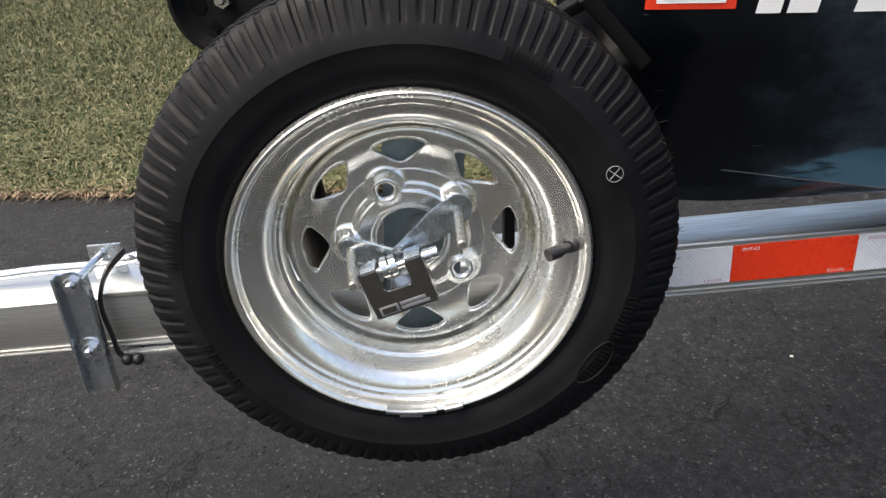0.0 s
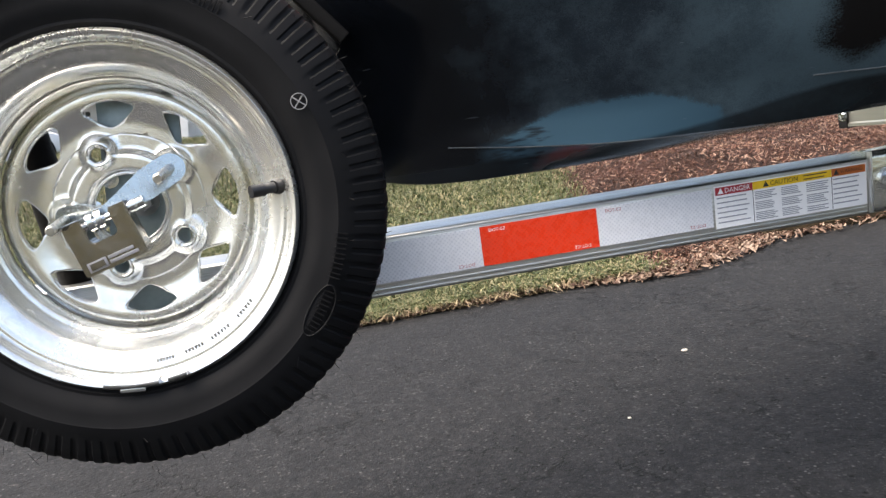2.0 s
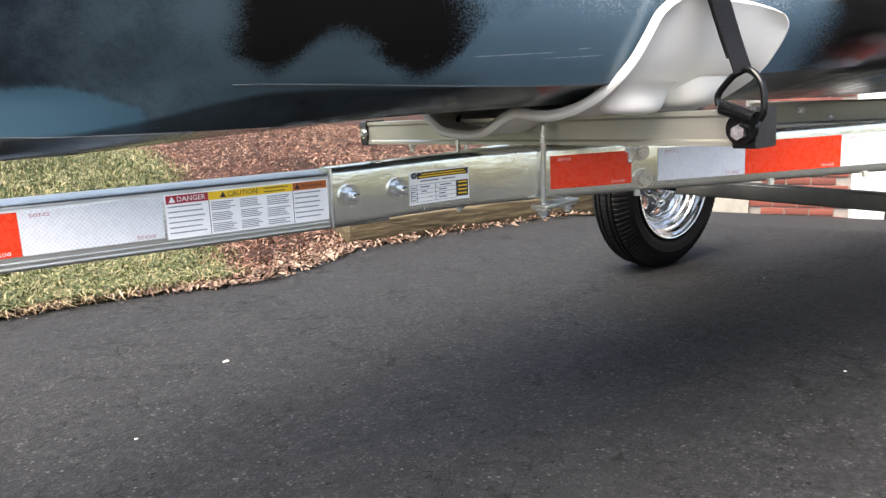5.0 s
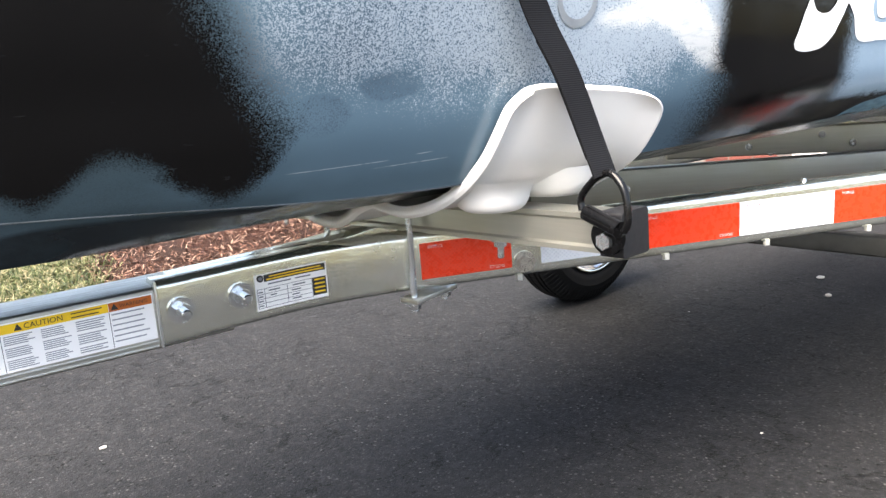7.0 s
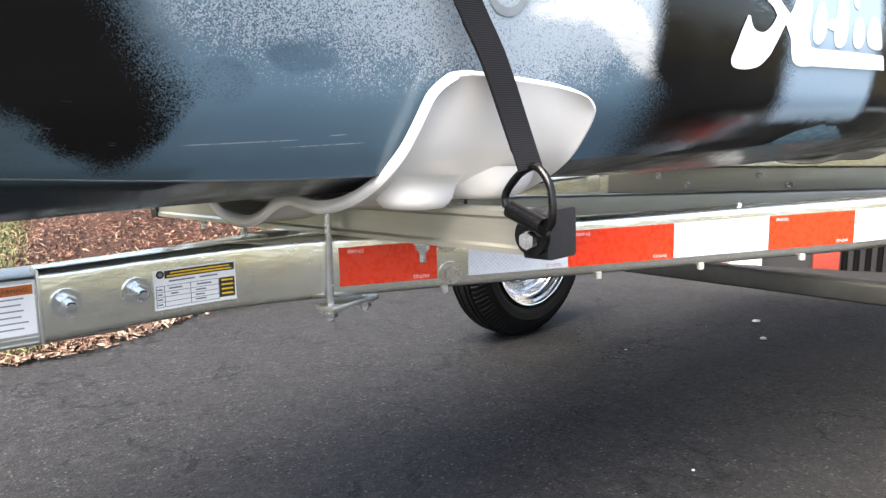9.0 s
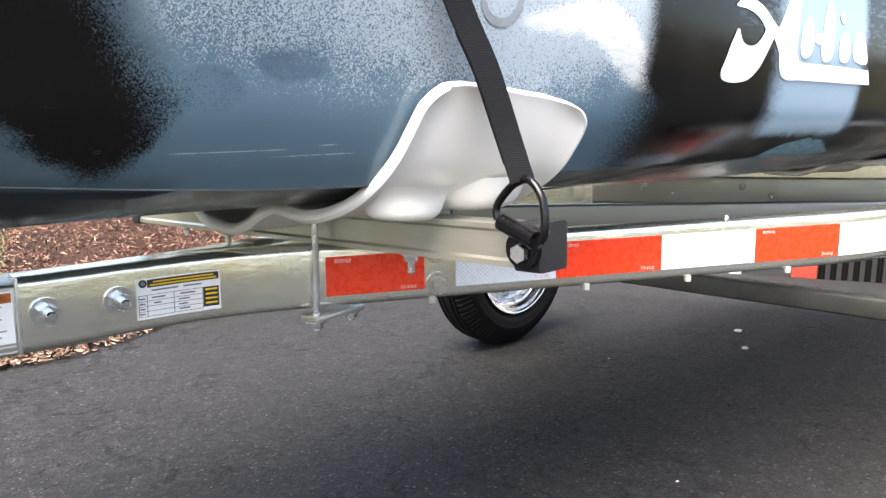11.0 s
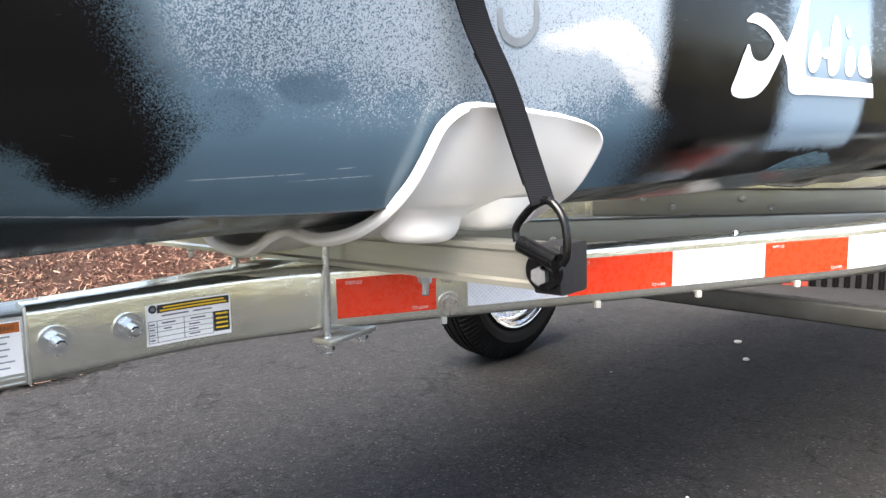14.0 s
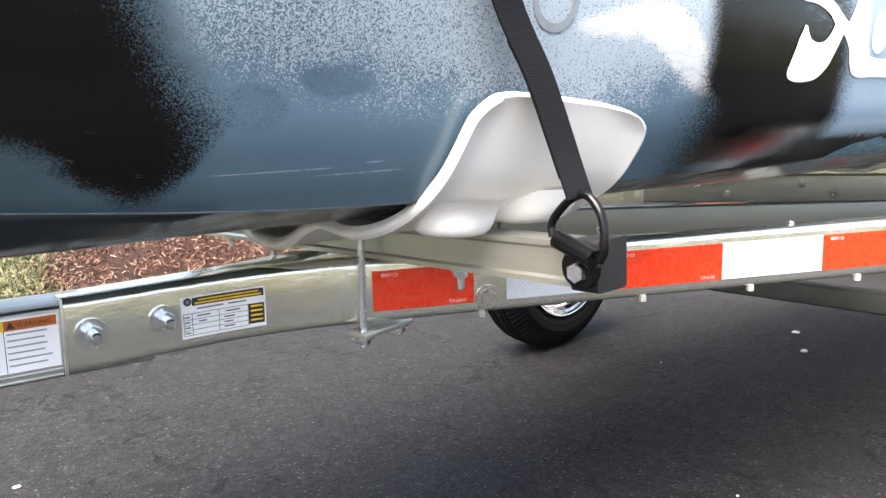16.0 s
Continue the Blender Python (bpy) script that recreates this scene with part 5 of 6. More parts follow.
def section(row):
    """Half a hull section, from the keel up the near side to the gunwale."""
    x, keel, a, c, y65, y70, y76, y88 = row
    ctrl = [(MID, keel), (MID - 0.03 - 0.25 * max(0, MID - a[0] - 0.03), keel + 0.004)]
    pts = [Vector((0, *ctrl[0])), Vector((0, *ctrl[1])), Vector((0, *a)), Vector((0, *c))]
    low = c[1] + 0.02
    for y, z in ((y65, max(0.65, c[1] + 0.02)), (y70, max(0.70, c[1] + 0.04)), (y76, max(0.76, c[1] + 0.06)), (y88, 0.88)):
        pts.append(Vector((0, y, z)))
    out = []
    for i in range(3):
        n = 3
        for k in range(n):
            out.append(pts[i].lerp(pts[i + 1], k / n))
    side = spline(pts[3:], 4)
    return [Vector((x, p.y, p.z)) for p in out + side]


def loft(rows, n):
    """Fills in n stations between each two, smoothly."""
    out = []
    pts = [[r[k] for r in rows] for k in range(len(rows[0]))]
    lines = [spline(p, n) for p in pts]
    return [[l[i] for l in lines] for i in range(len(lines[0]))]


HROWS = loft([section(s) for s in STATIONS], 6)


def hull_y(x, z):
    """The near side of the hull at a length and height."""
    best = None
    for a, b in zip(HROWS, HROWS[1:]):
        if a[0].x <= x <= b[0].x or best is None:
            t = min(1, max(0, (x - a[0].x) / max(1e-6, b[0].x - a[0].x)))
            col = [p.lerp(q, t) for p, q in zip(a, b)]
            best = col
            if a[0].x <= x <= b[0].x:
                break
    for p, q in zip(best[9:], best[10:]):
        if p.z <= z <= q.z:
            return p.y + (q.y - p.y) * (z - p.z) / max(1e-6, q.z - p.z)
    return best[-1].y


kayak = thing("kayak", (1.6, MID, 0.527), "fishing kayak in black, navy and pale blue camouflage on a trailer", "kayak")
bm = bmesh.new()
rows = []
for r in HROWS:
    near = [bm.verts.new(p) for p in r]
    far = [bm.verts.new((p.x, 2 * MID - p.y, p.z)) for p in r[1:]]
    rows.append(list(reversed(far)) + near)
for a, b in zip(rows, rows[1:]):
    for k in range(len(a) - 1):
        bm.faces.new((a[k], b[k], b[k + 1], a[k + 1]))
bm.faces.new(rows[0])
bm.faces.new(list(reversed(rows[-1])))
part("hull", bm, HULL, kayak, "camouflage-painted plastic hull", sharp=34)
bm = bmesh.new()
rows = []
for r in HROWS:
    g = r[-1]
    w = g.y - MID
    rows.append([bm.verts.new((g.x, MID + w * k, g.z + 0.05 * (1 - abs(k) ** 2.5) + (0.012 if abs(k) > 0.97 else 0))) for k in (1.03, 0.98, 0.8, 0.4, 0, -0.4, -0.8, -0.98, -1.03)])
for a, b in zip(rows, rows[1:]):
    for k in range(8):
        bm.faces.new((a[k], b[k], b[k + 1], a[k + 1]))
part("deck", bm, plain("navy_deck", (0.05, 0.075, 0.095), 0.4, 0, 0.3, 20), kayak, "dark blue moulded deck")
# keel fin under the bow
bm = bmesh.new()
rows = []
for x, low, w in ((-0.135, 0.560, 0.010), (-0.10, 0.541, 0.018), (0.0, 0.5255, 0.026), (0.10, 0.5245, 0.030), (0.22, 0.5262, 0.028), (0.38, 0.535, 0.016)):
    rows.append([bm.verts.new(p) for p in ((x, MID - w * 1.6, low + 0.026), (x, MID - w, low + 0.003), (x, MID, low), (x, MID + w, low + 0.003), (x, MID + w * 1.6, low + 0.026))])
for a, b in zip(rows, rows[1:]):
    for k in range(4):
        bm.faces.new((a[k], b[k], b[k + 1], a[k + 1]))
part("keel", bm, plain("black_keel", (0.010, 0.010, 0.011), 0.4, 0, 0.2, 30), kayak, "black keel under the bow")


SEAM = plain("mould_seam_plastic", (0.05, 0.06, 0.07), 0.35, 0, 0.5, 25)


def seam(name, index, x0, x1, r):
    pts = [q[index] + Vector((0, -0.0004, -0.0002)) for q in HROWS if x0 <= q[0].x <= x1]
    return part(name, tube(pts, r, 6), SEAM, kayak, "pale mould seam along the hull")


seam("mould_seam", 6, -0.03, 0.36, 0.0008)
seam("mould_seam", 9, 0.36, 0.86, 0.0008)


def decal(name, outline, material, label="", gap=0.0012, owner=None):
    """A flat shape in x and z, laid on the hull's near side."""
    bm = bmesh.new()
    f = bm.faces.new([bm.verts.new((x, 0, z)) for x, z in outline])
    bmesh.ops.triangulate(bm, faces=[f])
    for _ in range(2):
        bmesh.ops.subdivide_edges(bm, edges=list(bm.edges), cuts=1, use_grid_fill=True)
    for v in bm.verts:
        v.co.y = hull_y(v.co.x, v.co.z) - gap
    return part(name, bm, material, owner or kayak, label, smooth=False)


def quad(x0, x1, z0, z1, lean=0.0):
    return [(x0, z0), (x1, z0), (x1 + lean, z1), (x0 + lean, z1)]


st = decal("registration_sticker", quad(-0.136, -0.060, 0.773, 0.845), STICKER_RED, "red and white registration sticker")
decal("sticker_panel", quad(-0.127, -0.069, 0.779, 0.838), WHITE, gap=0.0020, owner=st)
decal("printed_bar", quad(-0.122, -0.074, 0.7835, 0.7890), INK, gap=0.0028, owner=st)
tl = lettering("lettering", "05/24", 0.020, Matrix.Identity(4), INK, st)
for v in tl.data.vertices:
    x0, z0 = -0.1225 + v.co.x, 0.8000 + v.co.y
    v.co = (x0, hull_y(x0, z0) - 0.003, z0)
for x0, w in ((-0.043, 0.020), (-0.018, 0.024), (0.034, 0.026), (0.067, 0.026), (0.100, 0.026), (0.133, 0.026)):
    decal("registration_bar", quad(x0, x0 + w, 0.768, 0.835, 0.004), WHITE, "white registration mark bar")


def curve2(pts, n=6):
    return [(p.x, p.y) for p in spline([(a, b, 0) for a, b in pts], n)]


LOGO = plain("white_logo", (0.80, 0.81, 0.83), 0.4, 0, 0.03, 20)


def mark(name, label, *curves):
    """A flat white shape bounded by smooth runs of points."""
    line = []
    for c in curves:
        line += curve2(c, 5)
    decal(name, line, LOGO, label)


mark("logo_swoosh", "white painted swoosh", [(1.314, 0.771), (1.302, 0.751), (1.289, 0.719)], [(1.2885, 0.714), (1.294, 0.707), (1.310, 0.7035), (1.332, 0.704), (1.355, 0.709), (1.376, 0.7255), (1.389, 0.748), (1.404, 0.766)], [(1.3815, 0.776), (1.374, 0.765), (1.360, 0.754), (1.344, 0.7512), (1.329, 0.755), (1.322, 0.763), (1.319, 0.770)])
mark("logo_swoosh", "white painted swoosh", [(1.3815, 0.775), (1.371, 0.784), (1.355, 0.792), (1.334, 0.797), (1.3105, 0.7985)], [(1.3085, 0.8005), (1.320, 0.808), (1.336, 0.8115), (1.356, 0.809), (1.378, 0.801), (1.400, 0.787), (1.420, 0.775)], [(1.412, 0.764), (1.402, 0.764), (1.392, 0.770)])
mark("logo_stem", "white painted stem", [(1.400, 0.768), (1.414, 0.779), (1.426, 0.794), (1.438, 0.812), (1.458, 0.845)], [(1.480, 0.845), (1.468, 0.815), (1.457, 0.795), (1.453, 0.772), (1.459, 0.753), (1.474, 0.740), (1.490, 0.737)], [(1.488, 0.712), (1.458, 0.711), (1.438, 0.7155), (1.427, 0.727), (1.420, 0.746), (1.408, 0.760)])
mark("logo_bar", "white painted underline", [(1.489, 0.7365), (1.60, 0.7365), (1.712, 0.7350)], [(1.728, 0.7125), (1.60, 0.7122), (1.489, 0.7122)])
mark("logo_stroke", "white painted stroke", [(1.478, 0.758), (1.484, 0.746), (1.500, 0.743), (1.514, 0.753), (1.518, 0.775), (1.508, 0.798), (1.496, 0.800), (1.484, 0.785), (1.479, 0.768)])
mark("logo_stroke", "white painted stroke", [(1.518, 0.768), (1.536, 0.764), (1.550, 0.772), (1.545, 0.780), (1.525, 0.779)])
mark("logo_stroke", "white painted stroke", [(1.540, 0.760), (1.548, 0.744), (1.566, 0.741), (1.580, 0.752), (1.582, 0.785), (1.578, 0.815), (1.566, 0.829), (1.556, 0.822), (1.548, 0.798)])
mark("logo_stroke", "white painted stroke", [(1.600, 0.758), (1.608, 0.745), (1.628, 0.743), (1.638, 0.756), (1.630, 0.784), (1.612, 0.787), (1.602, 0.776)])
mark("logo_stroke", "white painted stroke", [(1.598, 0.812), (1.604, 0.802), (1.614, 0.800), (1.616, 0.811), (1.607, 0.818)])
mark("logo_stroke", "white painted stroke", [(1.646, 0.762), (1.656, 0.748), (1.680, 0.743), (1.702, 0.746), (1.696, 0.766), (1.684, 0.787), (1.664, 0.792), (1.650, 0.780)])
GREY_PRINT = plain("grey_print_hull", (0.20, 0.225, 0.25), 0.4)
for a0, a1, r0, r1 in ((172, 395, 0.0215, 0.0275), (118, 148, 0.022, 0.027)):
    outer = [(0.9165 + r1 * math.cos(radians(a0 + (a1 - a0) * k / 24)), 0.774 + r1 * 1.08 * math.sin(radians(a0 + (a1 - a0) * k / 24))) for k in range(25)]
    inner = [(0.9165 + r0 * math.cos(radians(a0 + (a1 - a0) * k / 24)), 0.776 + r0 * 1.08 * math.sin(radians(a0 + (a1 - a0) * k / 24))) for k in range(25)]
    decal("printed_curl", outer + inner[::-1], GREY_PRINT, "grey printed curl")

# ---- cradles ----
PROFILE = [(0.040, 0.502), (0.0, 0.5035), (-0.030, 0.508), (-0.060, 0.520), (-0.085, 0.534), (-0.103, 0.5400), (-0.122, 0.5385), (-0.175, 0.5365), (-0.220, 0.5440), (-0.259, 0.558), (-0.294, 0.579), (-0.321, 0.605), (-0.339, 0.636), (-0.350, 0.660), (-0.357, 0.676), (-0.362, 0.686)]


def cradle(name, centre, skew, dz, label):
    """A moulded saddle with rolled edges, two wings and a round foot each side."""
    home = Matrix.Translation(centre) @ Matrix.Rotation(skew, 4, "Z")
    ob = thing(name, (centre[0], centre[1], 0.503 + dz), label, "kayak cradle", "kayak cradles")
    line = spline([(0, y, z) for y, z in PROFILE], 4)
    line = [Vector((0, 0.080 - p.y, p.z)) for p in reversed(line)][:-1] + line
    n = len(line)
    cols = [-1.0, -0.985, -0.95, -0.86, -0.6, 0.0, 0.6, 0.86, 0.95, 0.985, 1.0]
    bm = bmesh.new()
    inner, outer = [], []
    for i, p in enumerate(line):
        d = (line[min(i + 1, n - 1)] - line[max(i - 1, 0)]).normalized()
        nrm = Vector((0, d.z, -d.y))
        rise = max(0.0, p.z - 0.53) / 0.155
        fore = 0.128 - 0.012 * min(1.0, abs(p.y) / 0.12) - 0.045 * max(0.0, rise) ** 0.75
        aft = 0.130 + 0.006 * rise
        corner = 1 - 0.22 * max(0.0, (rise - 0.72) / 0.30) ** 3
        ri, ro = [], []
        for c in cols:
            x = c * (fore if c < 0 else aft)
            x *= corner
            splay = 1 + 0.36 * x
            lip = 0.0075 * max(0.0, (abs(c) - 0.86) / 0.14)
            round_ = 0.007 * max(0.0, (abs(c) - 0.95) / 0.05)
            dip = -max(0.0, rise - 0.25) * 0.13 * (x + 0.05) - 0.007 * max(0.0, (rise - 0.85) / 0.15) * c ** 4
            ri.append(bm.verts.new(home @ (Vector((0, p.y * splay, p.z)) + nrm * (0.0165 - round_) + Vector((x, 0, dip + dz)))))
            ro.append(bm.verts.new(home @ (Vector((0, p.y * splay, p.z)) + nrm * (0.006 - lip + round_) + Vector((x, 0, dip + dz)))))
        inner.append(ri)
        outer.append(ro)
    m = len(cols)
    for i in range(n - 1):
        for k in range(m - 1):
            bm.faces.new((inner[i][k], inner[i + 1][k], inner[i + 1][k + 1], inner[i][k + 1]))
            bm.faces.new((outer[i][k], outer[i][k + 1], outer[i + 1][k + 1], outer[i + 1][k]))
        for k in (0, m - 1):
            bm.faces.new((inner[i][k], outer[i][k], outer[i + 1][k], inner[i + 1][k]))
    for i in (0, n - 1):
        for k in range(m - 1):
            bm.faces.new((inner[i][k], inner[i][k + 1], outer[i][k + 1], outer[i][k]))
    sad = part("saddle", bm, CRADLE, ob, "off-white moulded plastic saddle", sharp=55)
    bev = sad.modifiers.new("soft_edges", "BEVEL")
    bev.width, bev.segments, bev.limit_method, bev.angle_limit = 0.004, 3, "ANGLE", radians(50)
    for s in (-1, 1):
        prof = [(0.0, 0.548), (0.028, 0.548), (0.034, 0.5490), (0.039, 0.553), (0.0425, 0.559), (0.0445, 0.566), (0.047, 0.573), (0.052, 0.580), (0.060, 0.587)]
        bm = lathe([(r, z + dz - 0.006 * s * 0) for r, z in prof], 40, home @ Matrix.Translation((-0.034, 0.016 + (0.252 if s < 0 else 0.30) * s * 1.0 - (0.016 if s < 0 else -0.012), -0.003 - 0.003 * s)))
        part("foot", bm, CRADLE, ob, "round off-white foot")
        prof = [(0.0, 0.552), (0.030, 0.552), (0.044, 0.5545), (0.054, 0.560), (0.061, 0.569), (0.066, 0.580), (0.070, 0.592)]
        bm = lathe([(r, z + dz) for r, z in prof], 44, home @ Matrix.Translation((0.066, -0.243 if s < 0 else 0.322, 0.0)))
        part("foot", bm, CRADLE, ob, "wide off-white rear foot")
        bm = rod(home @ Vector((-0.028, -0.252 if s < 0 else 0.328, 0.543 - 0.004 * s + dz)), home @ Vector((-0.028, -0.252 if s < 0 else 0.328, 0.552 + dz)), 0.025, seg=32)
        part("foot_ring", bm, ZINC, ob)
    return ob


cradle("kayak_cradle", (0.900, 0.026, 0), 0.0, 0.0, "off-white plastic kayak cradle bolted to the front crossbar")
cradle("kayak_cradle", (2.38, 0.030, 0), 0.0, 0.012, "off-white plastic kayak cradle bolted to the rear crossbar")

# ---- tie-down ----
strap = thing("tie_down_strap", (0.905, -0.385, 0.52), "black webbing tie-down strap hooked to the crossbar end", "strap")
ANCHOR = on_bar(0.013, 0.026)
part("anchor_plate", rod(ANCHOR, ANCHOR + FWD * 0.006, 0.0200, 0.0192, 32), POWDER, strap, "black round anchor plate")
part("anchor_bolt", hexnut(ANCHOR + FWD * 0.005 + Vector((0, 0, -0.004)), FWD, 0.0095, 0.007, washer=False), ZINC, strap, "zinc-plated hexagon bolt")
lug = [Vector((0.890, -0.354, 0.556)), Vector((0.890, -0.400, 0.544))]
part("ring_holder", tube(lug, 0.0088, 14), POWDER, strap, "black ring holder")
up = Vector((0.05, 0.02, 1.0)).normalized()
lean = (lug[1] - lug[0]).normalized()
loop = [lug[0] - lean * 0.006, lug[0] - lean * 0.008 + up * 0.012, lug[0] + lean * 0.004 + up * 0.030, lug[0].lerp(lug[1], 0.38) + up * 0.044, lug[0].lerp(lug[1], 0.75) + up * 0.052, lug[1] + up * 0.040 + lean * 0.006, lug[1] + lean * 0.011 + up * 0.014, lug[1] + lean * 0.006]
part("d_ring", tube(spline(loop, 5), 0.0040, 12), POWDER, strap, "black steel D-ring")
R0 = Vector((0.893, -0.378, 0.597))
pts = [R0, Vector((0.887, -0.362, 0.642)), Vector((0.869, -0.350, 0.702)), Vector((0.840, -0.3390, 0.766)), Vector((0.815, -0.342, 0.84)), Vector((0.815, -0.352, 0.92)), Vector((0.81, -0.30, 0.975)), Vector((0.81, MID, 1.00)), Vector((0.81, 0.38, 0.975)), Vector((0.82, 0.43, 0.90)), Vector((0.82, 0.43, 0.53))]
line = spline(pts, 5)


def ribbon(line, w, t):
    bm = bmesh.new()
    rows = []
    for i, p in enumerate(line):
        d = (line[min(i + 1, len(line) - 1)] - line[max(i - 1, 0)]).normalized()
        wide = Vector((1, 0, 0)) - d * d.x
        wide.normalize()
        thick = d.cross(wide)
        rows.append([bm.verts.new(p + wide * a * w / 2 + thick * b * t / 2) for a, b in ((-1, -1), (1, -1), (1, 1), (-1, 1))])
    for a, b in zip(rows, rows[1:]):
        for k in range(4):
            bm.faces.new((a[k], a[(k + 1) % 4], b[(k + 1) % 4], b[k]))
    bm.faces.new(rows[0])
    bm.faces.new(list(reversed(rows[-1])))
    return bm


part("webbing", ribbon(line, 0.032, 0.0022), WEBBING, strap, "black woven webbing", sharp=60)
part("webbing_tail", ribbon([p + Vector((0.006, 0.008, 0)) for p in line[2:14]], 0.032, 0.002), WEBBING, strap, "doubled end of the webbing", sharp=60)

# ---- jack wheel and bow arm ----
jack = thing("tongue_jack", (-0.534, -0.03, 0.478), "black tongue jack folded flat with its wheel beside the spare", "jack")
JM = Matrix.Translation((-0.534, -0.030, 0.816)) @ Matrix.Rotation(radians(-12), 4, "Z") @ Matrix.Rotation(radians(90), 4, "X")
bm = lathe([(0.0, 0.012), (0.042, 0.012), (0.045, 0.015), (0.050, 0.024), (0.054, 0.024), (0.056, 0.018), (0.056, -0.028), (0.050, -0.032), (0.0, -0.026)], 64, JM)
jw = part("jack_wheel", bm, MATT_BLACK, jack, "matt black plastic wheel")
# near-black discs stand for the shade inside the wheel's hollows
for a in (20, 60, 100, 140, 190, 240, 300):
    m = JM @ pose(0, 0, 0, 0, 0, a) @ Matrix.Translation((0.030, 0, 0.0122))
    part("wheel_recess", rod(m @ Vector((0, 0, -0.004)), m @ Vector((0, 0, 0.0012)), 0.0092 if a in (60, 190, 300) else 0.0062, seg=4 if a not in (60, 190, 300) else 20), DARK_GAP, jw)
part("wheel_nut", hexnut(JM @ Vector((0, 0, 0.012)), JM.to_3x3() @ Vector((0, 0, 1)), 0.0085, 0.008, bolt=0.003, washer=False), ZINC, jw)
part("jack_tube", rod((-0.525, 0.020, 0.816), (-0.50, 0.045, 0.478), 0.022, seg=24), MATT_BLACK, jack)
bow_arm = thing("bow_support", (-0.20, 0.0, 0.478), "black steel bow support arm behind the spare wheel", "support arm")
part("arm", sweep([(-0.190, -0.040, 0.788), (-0.130, -0.040, 0.716)], rounded(0.016, 0.022, 0.003, 3), up=(0, -1, 0)), MATT_BLACK, bow_arm)
part("arm_brace", sweep([(-0.185, -0.030, 0.783), (-0.26, 0.0, 0.74), (-0.27, 0.03, 0.478)], rounded(0.014, 0.022, 0.003, 3), up=(0, -1, 0)), MATT_BLACK, bow_arm)


# ---- bed edging and pebbles ----
bm = box((1.265, 1.568, -0.02), (2.75, 1.70, 0.088), 0.012)
bmesh.ops.subdivide_edges(bm, edges=[e for e in bm.edges if e.calc_length() > 0.5], cuts=24)
for v in bm.verts:
    v.co.y += 0.006 * noise.noise(v.co * 5) - 0.012 * max(0, v.co.x - 1.6)
    v.co.z += 0.006 * noise.noise(v.co * 7 + Vector((3, 0, 0)))
    if v.co.x < 1.28:
        v.co.x += 0.03 * noise.noise(v.co * 30)
timber = part("landscape_timber", bm, TIMBER)
tagged(timber, "weathered wooden timber edging the mulch bed", "timber")
for k, (x, y, r) in enumerate(((0.54, 0.665, 0.006), (2.573, 0.315, 0.011), (2.421, 0.206, 0.009), (0.297, 0.379, 0.003), (1.55, -0.15, 0.003))):
    bm = bmesh.new()
    bmesh.ops.create_icosphere(bm, subdivisions=2, radius=1.0)
    for v in bm.verts:
        v.co = Vector((v.co.x * r * 1.3, v.co.y * r, v.co.z * r * 0.45)) * (1 + 0.25 * noise.noise(v.co * 2 + Vector((k, 0, 0))))
        v.co += Vector((x, y, height(x, y) + r * 0.25))
    tagged(part("pebble", bm, PEBBLE), "small pale stone on the asphalt", "stone", "pebbles")

# ---- brick house past the end of the driveway ----
house = thing("brick_house", (8.2, 3.6, -0.75), "red brick house with white trim at the end of the driveway", "house")
HM = Matrix.Translation((7.15, 3.15, -0.80)) @ Matrix.Rotation(radians(-52), 4, "Z")
# upper wall and roof are unseen, added tall to block light from here
wall = part("wall", box((-0.90, 0.012, -0.4), (6.0, 6.0, 6.2), m=HM), MORTAR, house, "brick wall with pale mortar")
bm = bmesh.new()
ends = [[bm.verts.new(HM @ Vector((x, y, z))) for y, z in ((-0.5, 6.2), (3.05, 8.7), (6.6, 6.2))] for x in (-1.3, 6.4)]
for k in range(3):
    bm.faces.new((ends[0][k], ends[0][(k + 1) % 3], ends[1][(k + 1) % 3], ends[1][k]))
bm.faces.new(ends[0])
bm.faces.new(list(reversed(ends[1])))
part("roof", bm, ROOF, house, "unseen pitched roof, added to block light", smooth=False)
part("foundation", box((-1.30, -0.05, -0.4), (-0.905, 0.6, 0.16), 0.01, m=HM), plain("concrete", (0.20, 0.19, 0.165), 0.85, 0, 0.15, 12, 0.2), house, "pale concrete foundation corner")
part("white_post", box((-0.02, -0.06, -0.3), (0.27, 0.05, 2.35), 0.01, m=HM), WHITE_TRIM, house, "white painted trim board")
part("white_post", box((3.3, -0.06, -0.3), (3.7, 0.05, 2.35), 0.01, m=HM), WHITE_TRIM, house, "white painted trim board")
# flat near-black panel in place of the garage's unlit depth
part("garage_opening", box((0.27, 0.0, -0.3), (3.3, 0.010, 2.3), m=HM), plain("interior_shade", (0.012, 0.012, 0.014), 0.7), house, "flat dark panel for the unlit inside of the garage")
part("lintel", box((-0.02, -0.06, 2.35), (3.7, 0.05, 2.6), 0.01, m=HM), WHITE_TRIM, house)
shelf = thing("garage_clutter", tuple(HM @ Vector((1.4, -0.02, -0.1))), "dark ribbed tyres and boxes standing in the garage", "clutter")
for k in range(9):
    part("ribbed_post", rod((HM @ Vector((1.0 + 0.10 * k, -0.02, -0.05))), (HM @ Vector((1.0 + 0.10 * k, -0.02, 0.62))), 0.026, seg=10), DARK_GAP, shelf)
part("orange_box", box((0.72, -0.06, -0.1), (0.95, 0.0, 0.30), 0.01, m=HM), plain("orange_red_plastic", (0.22, 0.030, 0.018), 0.5), shelf)

# ---- street side: parked car, pale house, shrub, bare tree ----
car = thing("parked_car", (-8.87, 18.82, height(-8.87, 18.82)), "white saloon car parked on the street across the lawn", "car")
